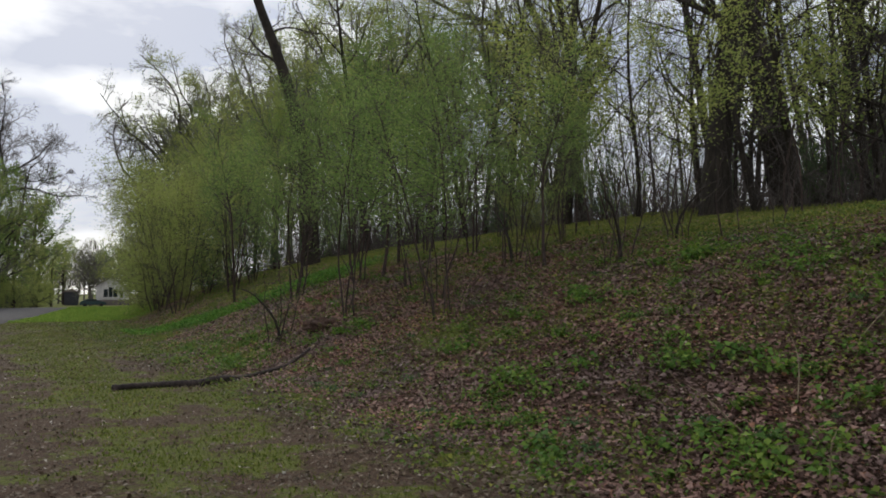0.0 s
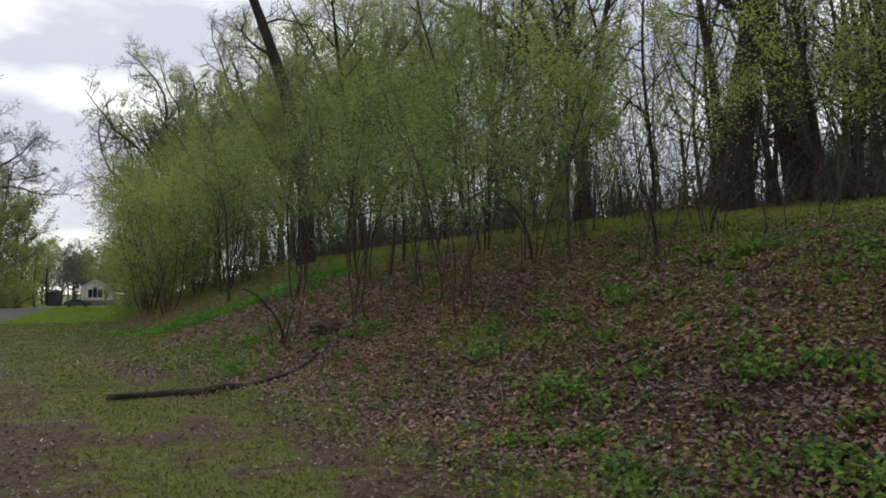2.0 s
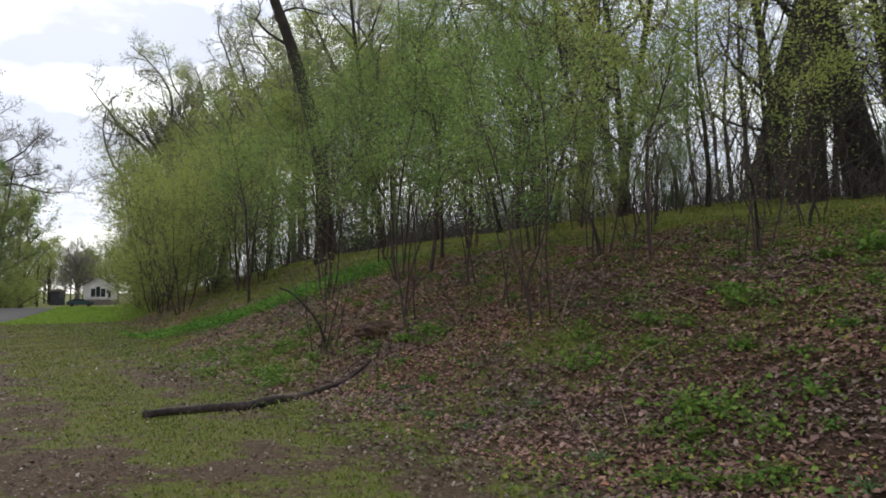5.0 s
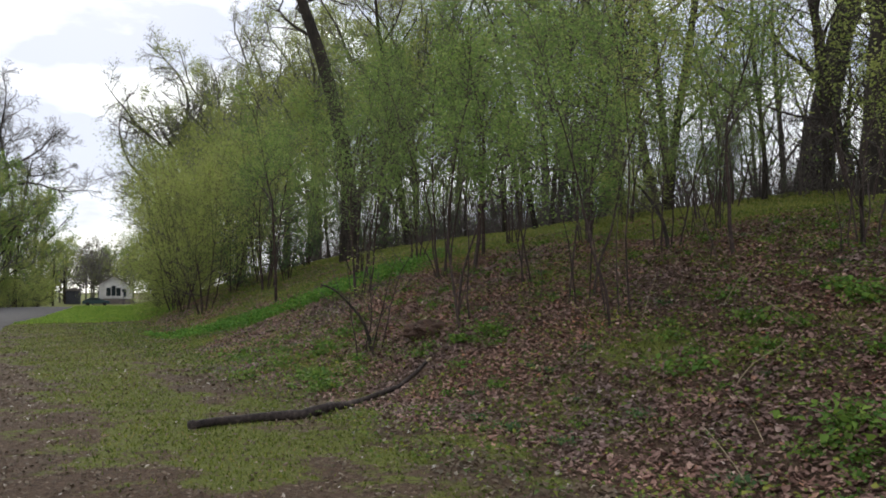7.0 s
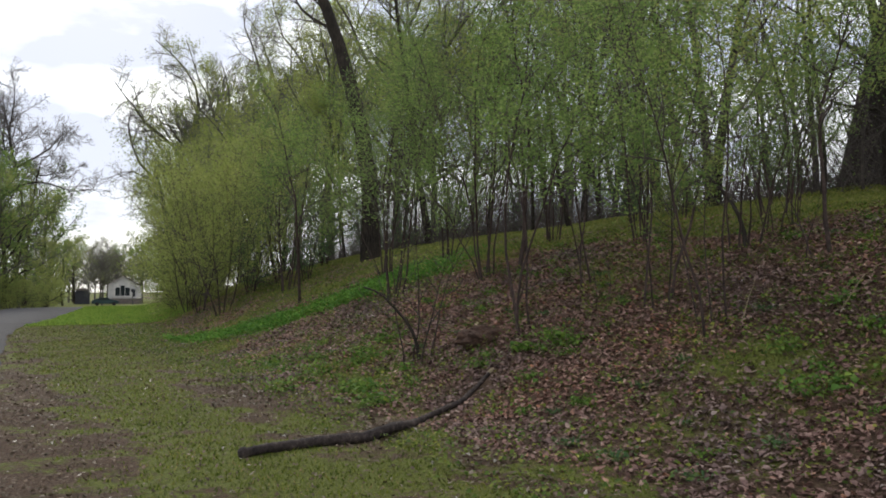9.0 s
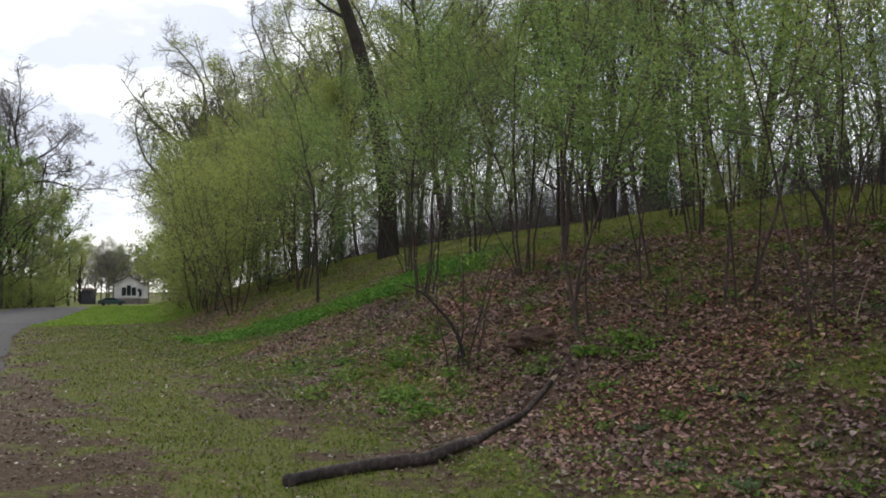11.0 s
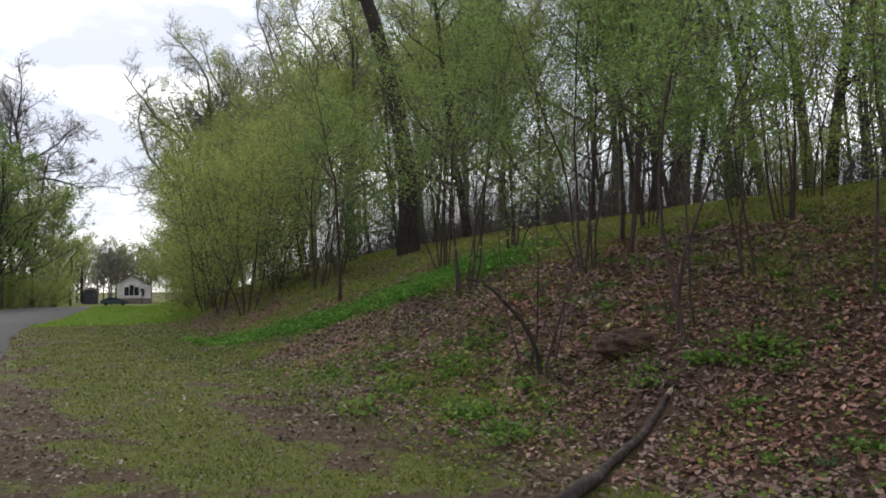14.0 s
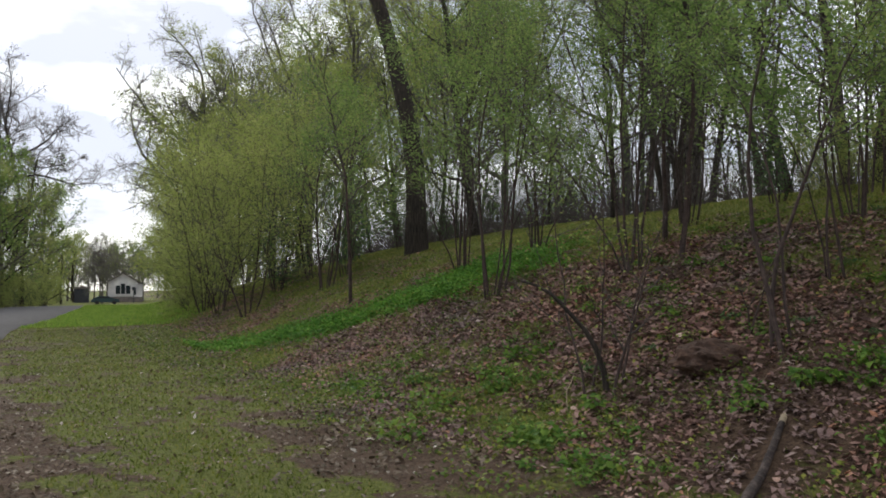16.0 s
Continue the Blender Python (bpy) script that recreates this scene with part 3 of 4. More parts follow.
for m, x, y, rz, sc in [
    (shrub_j, 5.3, 17.6, 100, 0.85), (shrub_j, 3.3, 20.0, 30, 1.15), (shrub_j, 4.6, 22.4, 250, 1.25), (shrub_j, 2.2, 22.6, 150, 1.0), (shrub_j, 9.4, 17.6, 200, 1.0), (shrub_i, 2.9, 25.0, 60, 0.5),
    (shrub_f, -0.8, 18.0, 80, 0.8), (shrub_g, -7.75, 29.0, 0, 1.1), (shrub_g, -1.5, 21.3, 90, 1.0), (shrub_g, 1.9, 15.3, 200, 0.7), (shrub_b, -0.05, 14.0, 200, 0.85), (shrub_a, -4.5, 23.4, 130, 0.95), (shrub_a, -5.0, 27.4, 40, 1.1), (shrub_a, 0.8, 20.5, 250, 0.9),
    (shrub_d, -16.4, 44.0, 170, 1.3),
    (shrub_d, -18.3, 49.5, 220, 1.4), (shrub_d, -12.5, 45.0, 300, 1.4), (shrub_a, 2.8, 18.0, 30, 0.5),
    (shrub_d, -20.8, 57.0, 60, 1.25), (shrub_e, -84.5, 174.4, 0, 1.06), (shrub_e, -89.4, 200.6, 50, 1.07), (shrub_e, -86.0, 168.0, 90, 1.10), (shrub_e, -60.0, 168.0, 140, 1.00), (shrub_e, -92.0, 170.0, 200, 1.10), (shrub_d, -48.0, 78.0, 60, 1.10), (shrub_d, -55.5, 98.9, 200, 1.21), (shrub_e, -46.0, 74.0, 0, 1.20), (shrub_d, -64.4, 120.2, 100, 1.30), (shrub_e, -52.0, 90.0, 60, 1.30), (shrub_e, -60.1, 109.7, 60, 1.27), (shrub_b, 2.2, 17.5, 320, 0.62), (shrub_e, -12.0, 39.0, 200, 1.0),
    (shrub_a, -0.5, 24.5, 77, 1.0), (shrub_a, -3.2, 27.5, 210, 1.1), (shrub_d, -14.6, 40.0, 70, 1.3), (shrub_a, -9.3, 33.8, 140, 1.1), (shrub_d, -10.6, 39.0, 220, 1.25),  (shrub_d, -21.6, 61.0, 10, 1.4), (shrub_d, -23.6, 66.0, 130, 1.4), (shrub_i, -18.3, 47.8, 50, 1.1), (shrub_i, -20.2, 52.5, 120, 1.15), (shrub_i, -21.4, 58.0, 200, 1.3), (shrub_i, -23.4, 63.5, 280, 1.3), (shrub_i, -24.2, 70.0, 20, 1.3), (shrub_i, -26.2, 76.5, 80, 1.3), (shrub_i, -12.6, 41.5, 150, 0.8), (shrub_i, -47, 77, 10, 0.9), (shrub_i, -51, 85, 70, 0.9), (shrub_i, -55.5, 94, 130, 1.0), (shrub_i, -59.5, 103, 190, 1.0), (shrub_i, -63, 112, 250, 1.0), (shrub_i, -68, 124, 310, 1.0), (shrub_d, -24.4, 71.0, 200, 1.2), (shrub_d, -26.0, 75.0, 300, 1.25), (shrub_d, -24.8, 72.0, 20, 1.5), (shrub_e, 2.0, 26.0, 15, 0.7),
    (shrub_e, 5.0, 24.0, 140, 0.6), (shrub_h, 2.9, 13.6, 60, 1.2), (shrub_h, 1.8, 15.1, 160, 1.0), (shrub_h, 5.0, 13.3, 260, 1.3), (shrub_h, 5.8, 13.5, 30, 1.2), (shrub_h, -0.9, 16.2, 90, 0.8), (shrub_c, 3.2, 13.8, 60, 0.9), (shrub_c, 4.6, 15.0, 170, 0.9), (shrub_c, 1.5, 16.9, 300, 1.1)]:
    c = put_copy(m, x, y, rz, sc)
    if y > 66 and x < -40:
        tagged(c, "leafy shrub in the hedge across the road", group="hedge across the road")

# ---- big trees ----
lean_tree = make_tree(21, "leaning_tree", 17, 0.42, "tall dark-trunked tree leaning over above the grassy crest", "tree", (12, 7, 5, 3), (0.36, 0.42, 0.45, 0.5), 0.42, crook=1.15, lift=0.02,
                      spine=[(0, 0, -0.3), (-0.02, 0, 1.5), (-0.05, 0, 3.2), (-0.4, 0, 5.5), (-0.9, 0.1, 7.6), (-1.4, 0.1, 9.4), (-1.95, 0.1, 11.0), (-2.7, 0, 13.0), (-3.5, -0.2, 15.5), (-4.1, -0.3, 18.0), (-4.6, -0.3, 20.5), (-5.4, -0.4, 23.0), (-5.9, -0.4, 25.5)])
put(lean_tree, -6.5, 37.8)
BIG = "big trees of the wood"
blab = "big dark-barked tree with spreading twiggy crown"
big_a = put(make_tree(22, "tree", 19, 0.56, blab, "tree", (15, 8, 5, 3), (0.42, 0.45, 0.45, 0.5), 0.3, M_YELLOW, 0.09, 2, bark=M_BARK, group=BIG, min_level=3), 10.7, 30.8)
big_b = put(make_tree(23, "tree", 17, 0.40, blab, "tree", (15, 8, 5, 3), (0.36, 0.45, 0.45, 0.5), 0.34, M_YELLOW, 0.08, 2, group=BIG, min_level=3,
                      spine=[(0, 0, -0.3), (0.1, 0, 1.5), (0.35, 0, 4), (0.75, 0, 7), (1.0, 0.2, 10), (1.2, 0.3, 13), (1.2, 0.3, 17)]), 7.4, 20.8)
oak = make_tree(24, "tree", 25, 0.66, "broad forked tree with mossy trunk and crooked limbs", "tree", (13, 8, 5, 3), (0.55, 0.45, 0.45, 0.5), 0.62, M_YELLOW, 0.13, 2, bark=M_MOSSBARK, group=BIG, min_level=3, bole=0.6, lift=0.03, least=0.006,
                forks=[([(0, 0, 10.3), (-1.1, 0.2, 12.6), (-2.8, 0.1, 13.6), (-4.9, 0.6, 14.9), (-6.6, 0.4, 15.3), (-9.0, 0.9, 16.8)], 0.36), ([(0, 0, 10.8), (-0.7, 0, 13.6), (-2.2, 0.4, 16.6), (-2.8, 0.2, 19.0), (-4.2, 0.5, 22.0)], 0.34),
                       ([(0, 0, 10.5), (0.9, -0.1, 13.4), (1.2, -0.3, 16.0), (2.6, -0.2, 19.2), (3.2, -0.6, 23.0)], 0.38)])
put(oak, 7.6, 50.0)
put_copy(big_a, 11.4, 25.0, 120, 1.0)
WD = "slender trees of the wood"
wlab = "slender woodland tree with fine twigs and sparse leaves"
wood = [put(make_tree(30 + k, "tree", h, r, wlab, "tree", (12, 6, 3), (0.28, 0.45, 0.5), 0.14, lf, 0.08, 2, group=WD, lean=0.16, min_level=1), x, y)
        for k, (h, r, lf, x, y) in enumerate([(14, 0.14, M_YELLOW, 4.2, 26), (12, 0.09, M_SPRING, 1.0, 31), (15, 0.17, None, 9.4, 25.5), (10, 0.07, M_YELLOW, 6.0, 23.5)])]
rng = random.Random(77)
taken = []
for k in range(1500):
    u, v = 1 + 74 * rng.random() ** 1.5, 16.5 + 24 * rng.random() ** 1.3
    x, y = xy(u, v + 0.09 * max(0, u - 20))
    if 13 < u < 30 and v < 32 and rng.random() < 0.5 or u > 30 and rng.random() < 0.55:
        continue
    if y < 10 or x > y * 0.68 + 1 or any((x - a) ** 2 + (y - b) ** 2 < 2.4 for a, b in taken):
        continue
    if (x - 10.9) ** 2 + (y - 30.8) ** 2 < 2 or (x + 6.0) ** 2 + (y - 36) ** 2 < 4:
        continue
    taken.append((x, y))
    put_copy(wood[rng.choice((0, 1, 1, 2, 3, 3))], x, y, rng.uniform(0, 360), rng.uniform(0.75, 1.15))
    if len(taken) >= 75:
        break


def build_thicket():
    """The joined rest of the wood: countless thin stems, twigs and leaves behind the crest."""
    r = random.Random(5)
    stems, spots_ = [], []
    for _ in range(720):
        u, v = 95 * r.random() ** 1.3, 17.5 + 32 * r.random()
        x, y = xy(u, v + 0.09 * max(0, u - 20))
        if y < 10 or x > y * 0.68 + 1:
            continue
        h = 1.2 + 7.5 * r.random() ** 1.8
        p = path_of(r, Vector((x, y, at_ground(x, y) - 0.1)), Vector((r.gauss(0, 0.12), r.gauss(0, 0.12), 1)), h, 5, 0.09, 0.03)
        rad_ = r.uniform(0.015, 0.045)
        stems.append((p, [rad_ * (1 - 0.18 * q) for q in range(5)], 4))
        o = []
        boughs(r, p, rad_, h, 0.06, (7, 2.5), (0.34, 0.5), o, 0, 0.04)
        stems += [(a, b, 3) for a, b, _, _ in o]
        for a, _, _, _ in o:
            spots_ += [along(a, 0.55)[0], along(a, 0.98)[0]]
    tagged(new("thicket_stems", tubes_mesh("thicket_stems", stems, M_TWIG)), "countless thin dark stems of the thicket behind the crest", "thicket", kind="stuff")
    tagged(new("thicket_leaves", leaf_mesh("thicket_leaves", 6, spots_, 0.13, M_SPRING, 1, 0.2)), "young leaves scattered through the thicket", "foliage", kind="stuff")


build_thicket()


def build_brushwood():
    """Fine twigs that fill the wood: thin tapered slivers, past counting."""
    r = np.random.RandomState(21)
    n = 60000
    u, v = 1 + 80 * r.rand(n) ** 1.35, 17.0 + 20 * r.rand(n) ** 1.2
    v = v + 0.09 * np.maximum(0, u - 20)
    x, y = u * DU[0] + v * DV[0], u * DU[1] + v * DV[1]
    keep = (y > 9) & (x < 0.68 * y + 1)
    u, v, x, y = u[keep], v[keep], x[keep], y[keep]
    n = len(u)
    u[: n // 4] = 34 + 40 * r.rand(n // 4)
    v[: n // 4] = 15 + 0.09 * (u[: n // 4] - 20) + 12 * r.rand(n // 4)
    x, y = u * DU[0] + v * DV[0], u * DU[1] + v * DV[1]
    z = np.array([ground_z(a, b) for a, b in zip(u, v)]) + 9.0 * r.rand(n) ** 2.8
    c = np.stack([x, y, z], axis=1)
    d = r.normal(0, 0.55, (n, 3))
    d[:, 2] = r.uniform(0.3, 1.0, n)
    d *= (r.uniform(0.5, 1.7, (n, 1)) / np.linalg.norm(d, axis=1)[:, None])
    a = np.cross(d, r.normal(0, 1, (n, 3)))
    a /= np.linalg.norm(a, axis=1)[:, None]
    b = np.cross(d, a)
    b /= np.linalg.norm(b, axis=1)[:, None]
    w = r.uniform(0.006, 0.014, (n, 1))
    vs = np.stack([c + a * w, c - a * 0.5 * w + b * 0.87 * w, c - a * 0.5 * w - b * 0.87 * w, c + d + r.normal(0, 0.05, (n, 3))], axis=1).reshape(-1, 3)
    q = np.arange(n)[:, None] * 4
    fs = np.concatenate([q + np.array([[0, 1, 3]]), q + np.array([[1, 2, 3]]), q + np.array([[2, 0, 3]])])
    tagged(new("brushwood", mesh_from("brushwood", vs, fs, M_TWIG)), "tangle of fine bare twigs filling the wood", "brushwood", kind="stuff")


build_brushwood()
extra = random.Random(99)
for k in range(24):
    y = extra.uniform(18, 34)
    x = y * extra.uniform(0.36, 0.62)
    if uv(x, y)[1] > 17.5 and (x - 10.9) ** 2 + (y - 30.8) ** 2 > 1.5 and (x - 7.4) ** 2 + (y - 20.8) ** 2 > 1.0:
        put_copy(wood[extra.choice((0, 0, 1, 3, 3))], x, y, extra.uniform(0, 360), extra.uniform(0.6, 1.1))
for k in range(14):
    y = extra.uniform(19, 36)
    x = y * extra.uniform(0.18, 0.62)
    if uv(x, y)[1] > 18.5:
        tagged(put_copy(shrub_e, x, y, extra.uniform(0, 360), extra.uniform(0.3, 0.5)), "low dark undergrowth bush at the edge of the wood", group="undergrowth bushes")
for k in range(26):
    x, y = xy(extra.uniform(2, 11), extra.uniform(19, 36))
    if x < 0.66 * y + 1 and (x - 10.9) ** 2 + (y - 30.8) ** 2 > 2:
        put_copy(wood[extra.choice((0, 1, 3, 3))], x, y, extra.uniform(0, 360), extra.uniform(0.7, 1.1))

for k in range(12):
    y = extra.uniform(20, 29)
    x = y * extra.uniform(0.47, 0.62)
    tagged(put_copy(shrub_e, x, y, extra.uniform(0, 360), extra.uniform(0.45, 0.8)), "low dark undergrowth bush at the edge of the wood", group="undergrowth bushes")
    if k % 2:
        put_copy(wood[extra.choice((0, 2, 3))], x + 1.2, y + 1.5, extra.uniform(0, 360), extra.uniform(0.8, 1.1))

for x, y, sc in [(-9.5, 44, 0.9), (-7.6, 46, 0.8), (-5.6, 44, 0.75), (-3.6, 46, 0.85), (-1.8, 43, 0.7), (0.2, 45, 0.8), (2.2, 42, 0.7), (4.2, 44, 0.8), (-6.6, 50, 1.0), (-2.6, 51, 1.0), (1.4, 50, 0.9)]:
    tagged(put_copy(shrub_e, x, y, 37 * x, sc), "shadowy bush deep in the wood", group="bushes deep in the wood")

# tall trees at the far end of the bank
TR = "tall trees beside the road"
tall_a = put(make_tree(41, "tree", 22, 0.30, "tall tree with fine twigs and yellowish young leaves", "tree", (4, 10, 7, 4), (0.42, 0.5, 0.48, 0.55), 0.6, M_YELLOW, 0.15, 3, bark=M_GREYBARK, group=TR, min_level=2, lift=0.03, bole=0.62, least=0.006, crook=1.15, loose=0.28,
                       twig=M_GREYTWIG, forks=spread_forks(141, 22, 10, 0.22, 0.58, 0.46, 0.17)), -27.0, 92.0)
tall_b = put(make_tree(43, "tree", 27, 0.42, "tall crooked tree with bare grey twigs just coming into bud", "tree", (3, 12, 10, 6.5), (0.42, 0.5, 0.48, 0.52), 0.6, M_YELLOW, 0.10, 1, bark=M_GREYBARK, group=TR, min_level=3, lift=0.02, bole=0.6, least=0.007, crook=1.25, angle=(0.65, 1.2), loose=0.25,
                       twig=M_GREYTWIG, forks=spread_forks(143, 27, 11, 0.22, 0.56, 0.46, 0.22)), -34.5, 97.0)
tall_b.scale = (1.2, 1.2, 1.2)
for m, x, y, rz, sc in [(tall_b, -21.0, 96, 140, 1.35), (tall_b, -29, 104, 60, 1.3), (tall_a, -37.5, 104, 70, 0.8), (tall_a, -30.0, 96, 105, 1.35), (tall_a, -14.5, 78, 20, 1.3), (tall_a, -8, 72, 300, 1.25), (tall_a, -1, 66, 200, 1.15),
                        (tall_a, -17.5, 62, 250, 0.72), (tall_a, -11.0, 56, 120, 0.75), (tall_a, -4.0, 52, 40, 0.85), (tall_a, 3.2, 46, 330, 0.8), (tall_a, -26, 78, 200, 0.75)]:
    put_copy(m, x, y, rz, sc)

# ---- across the road and beyond ----
AC = "trees across the road"
far_a = put(make_tree(51, "tree", 21, 0.24, "bare-branched tree across the road", "tree", (2, 11, 10, 6), (0.36, 0.5, 0.48, 0.55), 0.8, group=AC, lift=0.015, bole=0.66, least=0.009, angle=(0.65, 1.2), crook=1.2, lean=0.05,
                      twig=M_GREYTWIG, forks=spread_forks(151, 21, 9, 0.5, 0.66, 0.34, 0.13)), -57.0, 98.5, 0, 1.4)
far_b = put(make_tree(52, "tree", 9.5, 0.16, "rounded green tree across the road", "tree", (16, 8, 5), (0.42, 0.5, 0.5), 0.05, M_SPRING, 0.18, 2, group=AC, min_level=1), -64.4, 120.5, 0, 2.04)
far_c = put(make_tree(53, "tree", 9.0, 0.16, "yellow-green tree across the road", "tree", (16, 8, 5), (0.42, 0.5, 0.5), 0.04, M_YELLOW, 0.2, 2, group=AC, min_level=1), -80.1, 162.5, 0, 1.49)
for m, x, y, rz, sc in [(far_b, -56.2, 100.5, 40, 1.65), (far_b, -65.8, 124.3, 90, 1.57), (far_b, -50.0, 80.0, 140, 1.40), (far_c, -63.8, 118.9, 200, 1.11), (far_c, -72.8, 143.0, 20, 1.27), (tall_a, -45.9, 76.9, 50, 0.64), (tall_a, -53.7, 94.8, 150, 0.73), (far_b, -43.9, 72.6, 120, 1.44), (far_b, -48.5, 82.8, 220, 1.63)]:
    put_copy(m, x, y, rz, sc)
for x, y, sc in [(-72, 190, 1.1), (-80, 195, 1.0), (-66, 186, 1.0), (-90, 200, 1.1), (-60, 196, 1.0), (-70, 172, 0.8), (-77, 176, 0.8), (-84, 180, 0.85), (-64, 174, 0.75), (-92, 184, 0.9), (-75.5, 164, 0.85), (-68.3, 149, 0.85)]:
    put_copy(tall_b, x, y, x * 7, 0.6 * sc)
for x, y, rz, sc in [(-92, 186, 10, 1.5), (-84, 190, 80, 1.4), (-76, 186, 150, 1.5), (-69, 190, 220, 1.4), (-62, 184, 300, 1.5), (-55, 180, 40, 1.4), (-98, 192, 110, 1.5)]:
    put_copy(far_b, x, y, rz, sc)
for x, y, rz, sc in [(-57.5, 104, 20, 1.2), (-66, 122, 90, 1.3), (-73, 140, 160, 1.3), (-52, 90, 230, 1.1), (-47.5, 80, 300, 1.1), (-61.5, 113, 50, 1.2), (-70, 131, 130, 1.2), (-79, 150, 200, 1.3)]:
    tagged(put_copy(shrub_i, x, y, rz, sc), "leafy shrub in the hedge across the road", group="hedge across the road")


def build_far_woods():
    """Distant woods that close the view all round."""
    r = random.Random(8)
    stems, spots_ = [], []
    for k in range(420):
        a = 2 * math.pi * k / 420 + r.uniform(-0.01, 0.01)
        d = r.uniform(210, 300)
        x, y = d * math.sin(a), d * math.cos(a)
        h = r.uniform(8, 14)
        z = at_ground(x, y) - 0.3
        p = path_of(r, Vector((x, y, z)), Vector((0, 0, 1)), h, 4, 0.05, 0.02)
        stems.append((p, [0.25, 0.2, 0.12, 0.04], 5))
        for _ in range(26):
            q, _d = along(p, r.uniform(0.06, 1.0))
            w = Vector((r.gauss(0, 1), r.gauss(0, 1), r.uniform(0, 1))).normalized()
            ln = r.uniform(1.5, 4)
            stems.append(([q, q + w * ln + Vector((0, 0, 0.4))], [0.08, 0.02], 3))
            spots_ += [q + w * ln * f for f in (0.5, 0.75, 1.0)]
    tagged(new("far_wood_stems", tubes_mesh("far_wood_stems", stems, M_TWIG)), "bare stems of distant woods round the place", "woods", kind="stuff")
    tagged(new("far_wood_leaves", leaf_mesh("far_wood_leaves", 9, spots_, 0.7, M_SPRING, 2, 0.7)), "hazy young foliage of distant woods", "woods", kind="stuff")


build_far_woods()


# ---- house, shed and car at the end of the road ----
def box(bm, x0, x1, y0, y1, z0, z1):
    v = [bm.verts.new(p) for p in ((x0, y0, z0), (x1, y0, z0), (x1, y1, z0), (x0, y1, z0), (x0, y0, z1), (x1, y0, z1), (x1, y1, z1), (x0, y1, z1))]
    for f in ((3, 2, 1, 0), (4, 5, 6, 7), (0, 1, 5, 4), (1, 2, 6, 5), (2, 3, 7, 6), (3, 0, 4, 7)):
        bm.faces.new([v[k] for k in f])
    return bm


def prism(bm, outline, y0, y1):
    """An outline in x and z, given a depth."""
    a = [bm.verts.new((x, y0, z)) for x, z in outline]
    b = [bm.verts.new((x, y1, z)) for x, z in outline]
    n = len(a)
    bm.faces.new(a)
    bm.faces.new(b[::-1])
    for i in range(n):
        bm.faces.new((a[i], b[i], b[(i + 1) % n], a[(i + 1) % n]))
    return bm


def build_house():
    x, y = -69.2, 160.0
    e = empty("house", x, y, at_ground(x, y) - 0.1, "white gabled house with an arched window, far down the road", "house", rz=24)
    e.scale = (0.84, 0.84, 0.92)
    part("wall", prism(bmesh.new(), [(-3.2, 0), (3.2, 0), (3.2, 4.4), (0, 6.2), (-3.2, 4.4)], 0, 9), M_WALL, e)
    roof = bmesh.new()
    prism(roof, [(-3.9, 4.05), (-3.9, 4.3), (0, 6.55), (0, 6.25)], -0.5, 9.5)
    part("roof", roof, M_ROOF, e)
    roof = bmesh.new()
    prism(roof, [(3.9, 4.05), (0, 6.25), (0, 6.55), (3.9, 4.3)], -0.5, 9.5)
    part("roof", roof, M_ROOF, e)
    arch = [(-1.85, 1.7)] + [(1.85 * -math.cos(math.pi * k / 10), 3.2 + 1.1 * math.sin(math.pi * k / 10)) for k in range(11)] + [(1.85, 1.7)]
    w = part("window", prism(bmesh.new(), arch, -0.06, 0.05), M_WALL, e)
    for a, b in ((-1.6, -0.6), (-0.46, 0.46), (0.6, 1.6)):
        top = 3.2 + 0.95 * math.sqrt(max(0.05, 1 - (max(abs(a), abs(b)) / 1.85) ** 2))
        part("pane", box(bmesh.new(), a, b, -0.09, -0.05, 1.88, top), M_GLASS, w)
    part("window_sill", box(bmesh.new(), -2.05, 2.05, -0.3, 0.0, 1.5, 1.7), M_WALL, e)
    part("window", box(bmesh.new(), 2.3, 2.85, -0.04, 0.05, 1.7, 3.2), M_GLASS, e)
    part("lower_storey", box(bmesh.new(), -3.25, 4.4, -0.12, 6, 0, 1.25), M_ROOF, e, "grey lower storey")
    part("side_wing", box(bmesh.new(), 3.2, 4.3, 0.5, 8, 0, 4.0), M_WALL, e)
    x, y = -76.4, 158.0
    g = empty("shed", x, y, at_ground(x, y) - 0.1, "small dark painted shed beside the house", "shed", rz=24)
    part("wall", box(bmesh.new(), -1.3, 1.3, 0, 4, 0, 2.9), M_DARKWALL, g)
    part("roof", prism(bmesh.new(), [(-1.5, 2.85), (1.5, 2.85), (1.5, 3.05), (0, 3.4), (-1.5, 3.05)], -0.2, 4.2), M_ROOF, g)


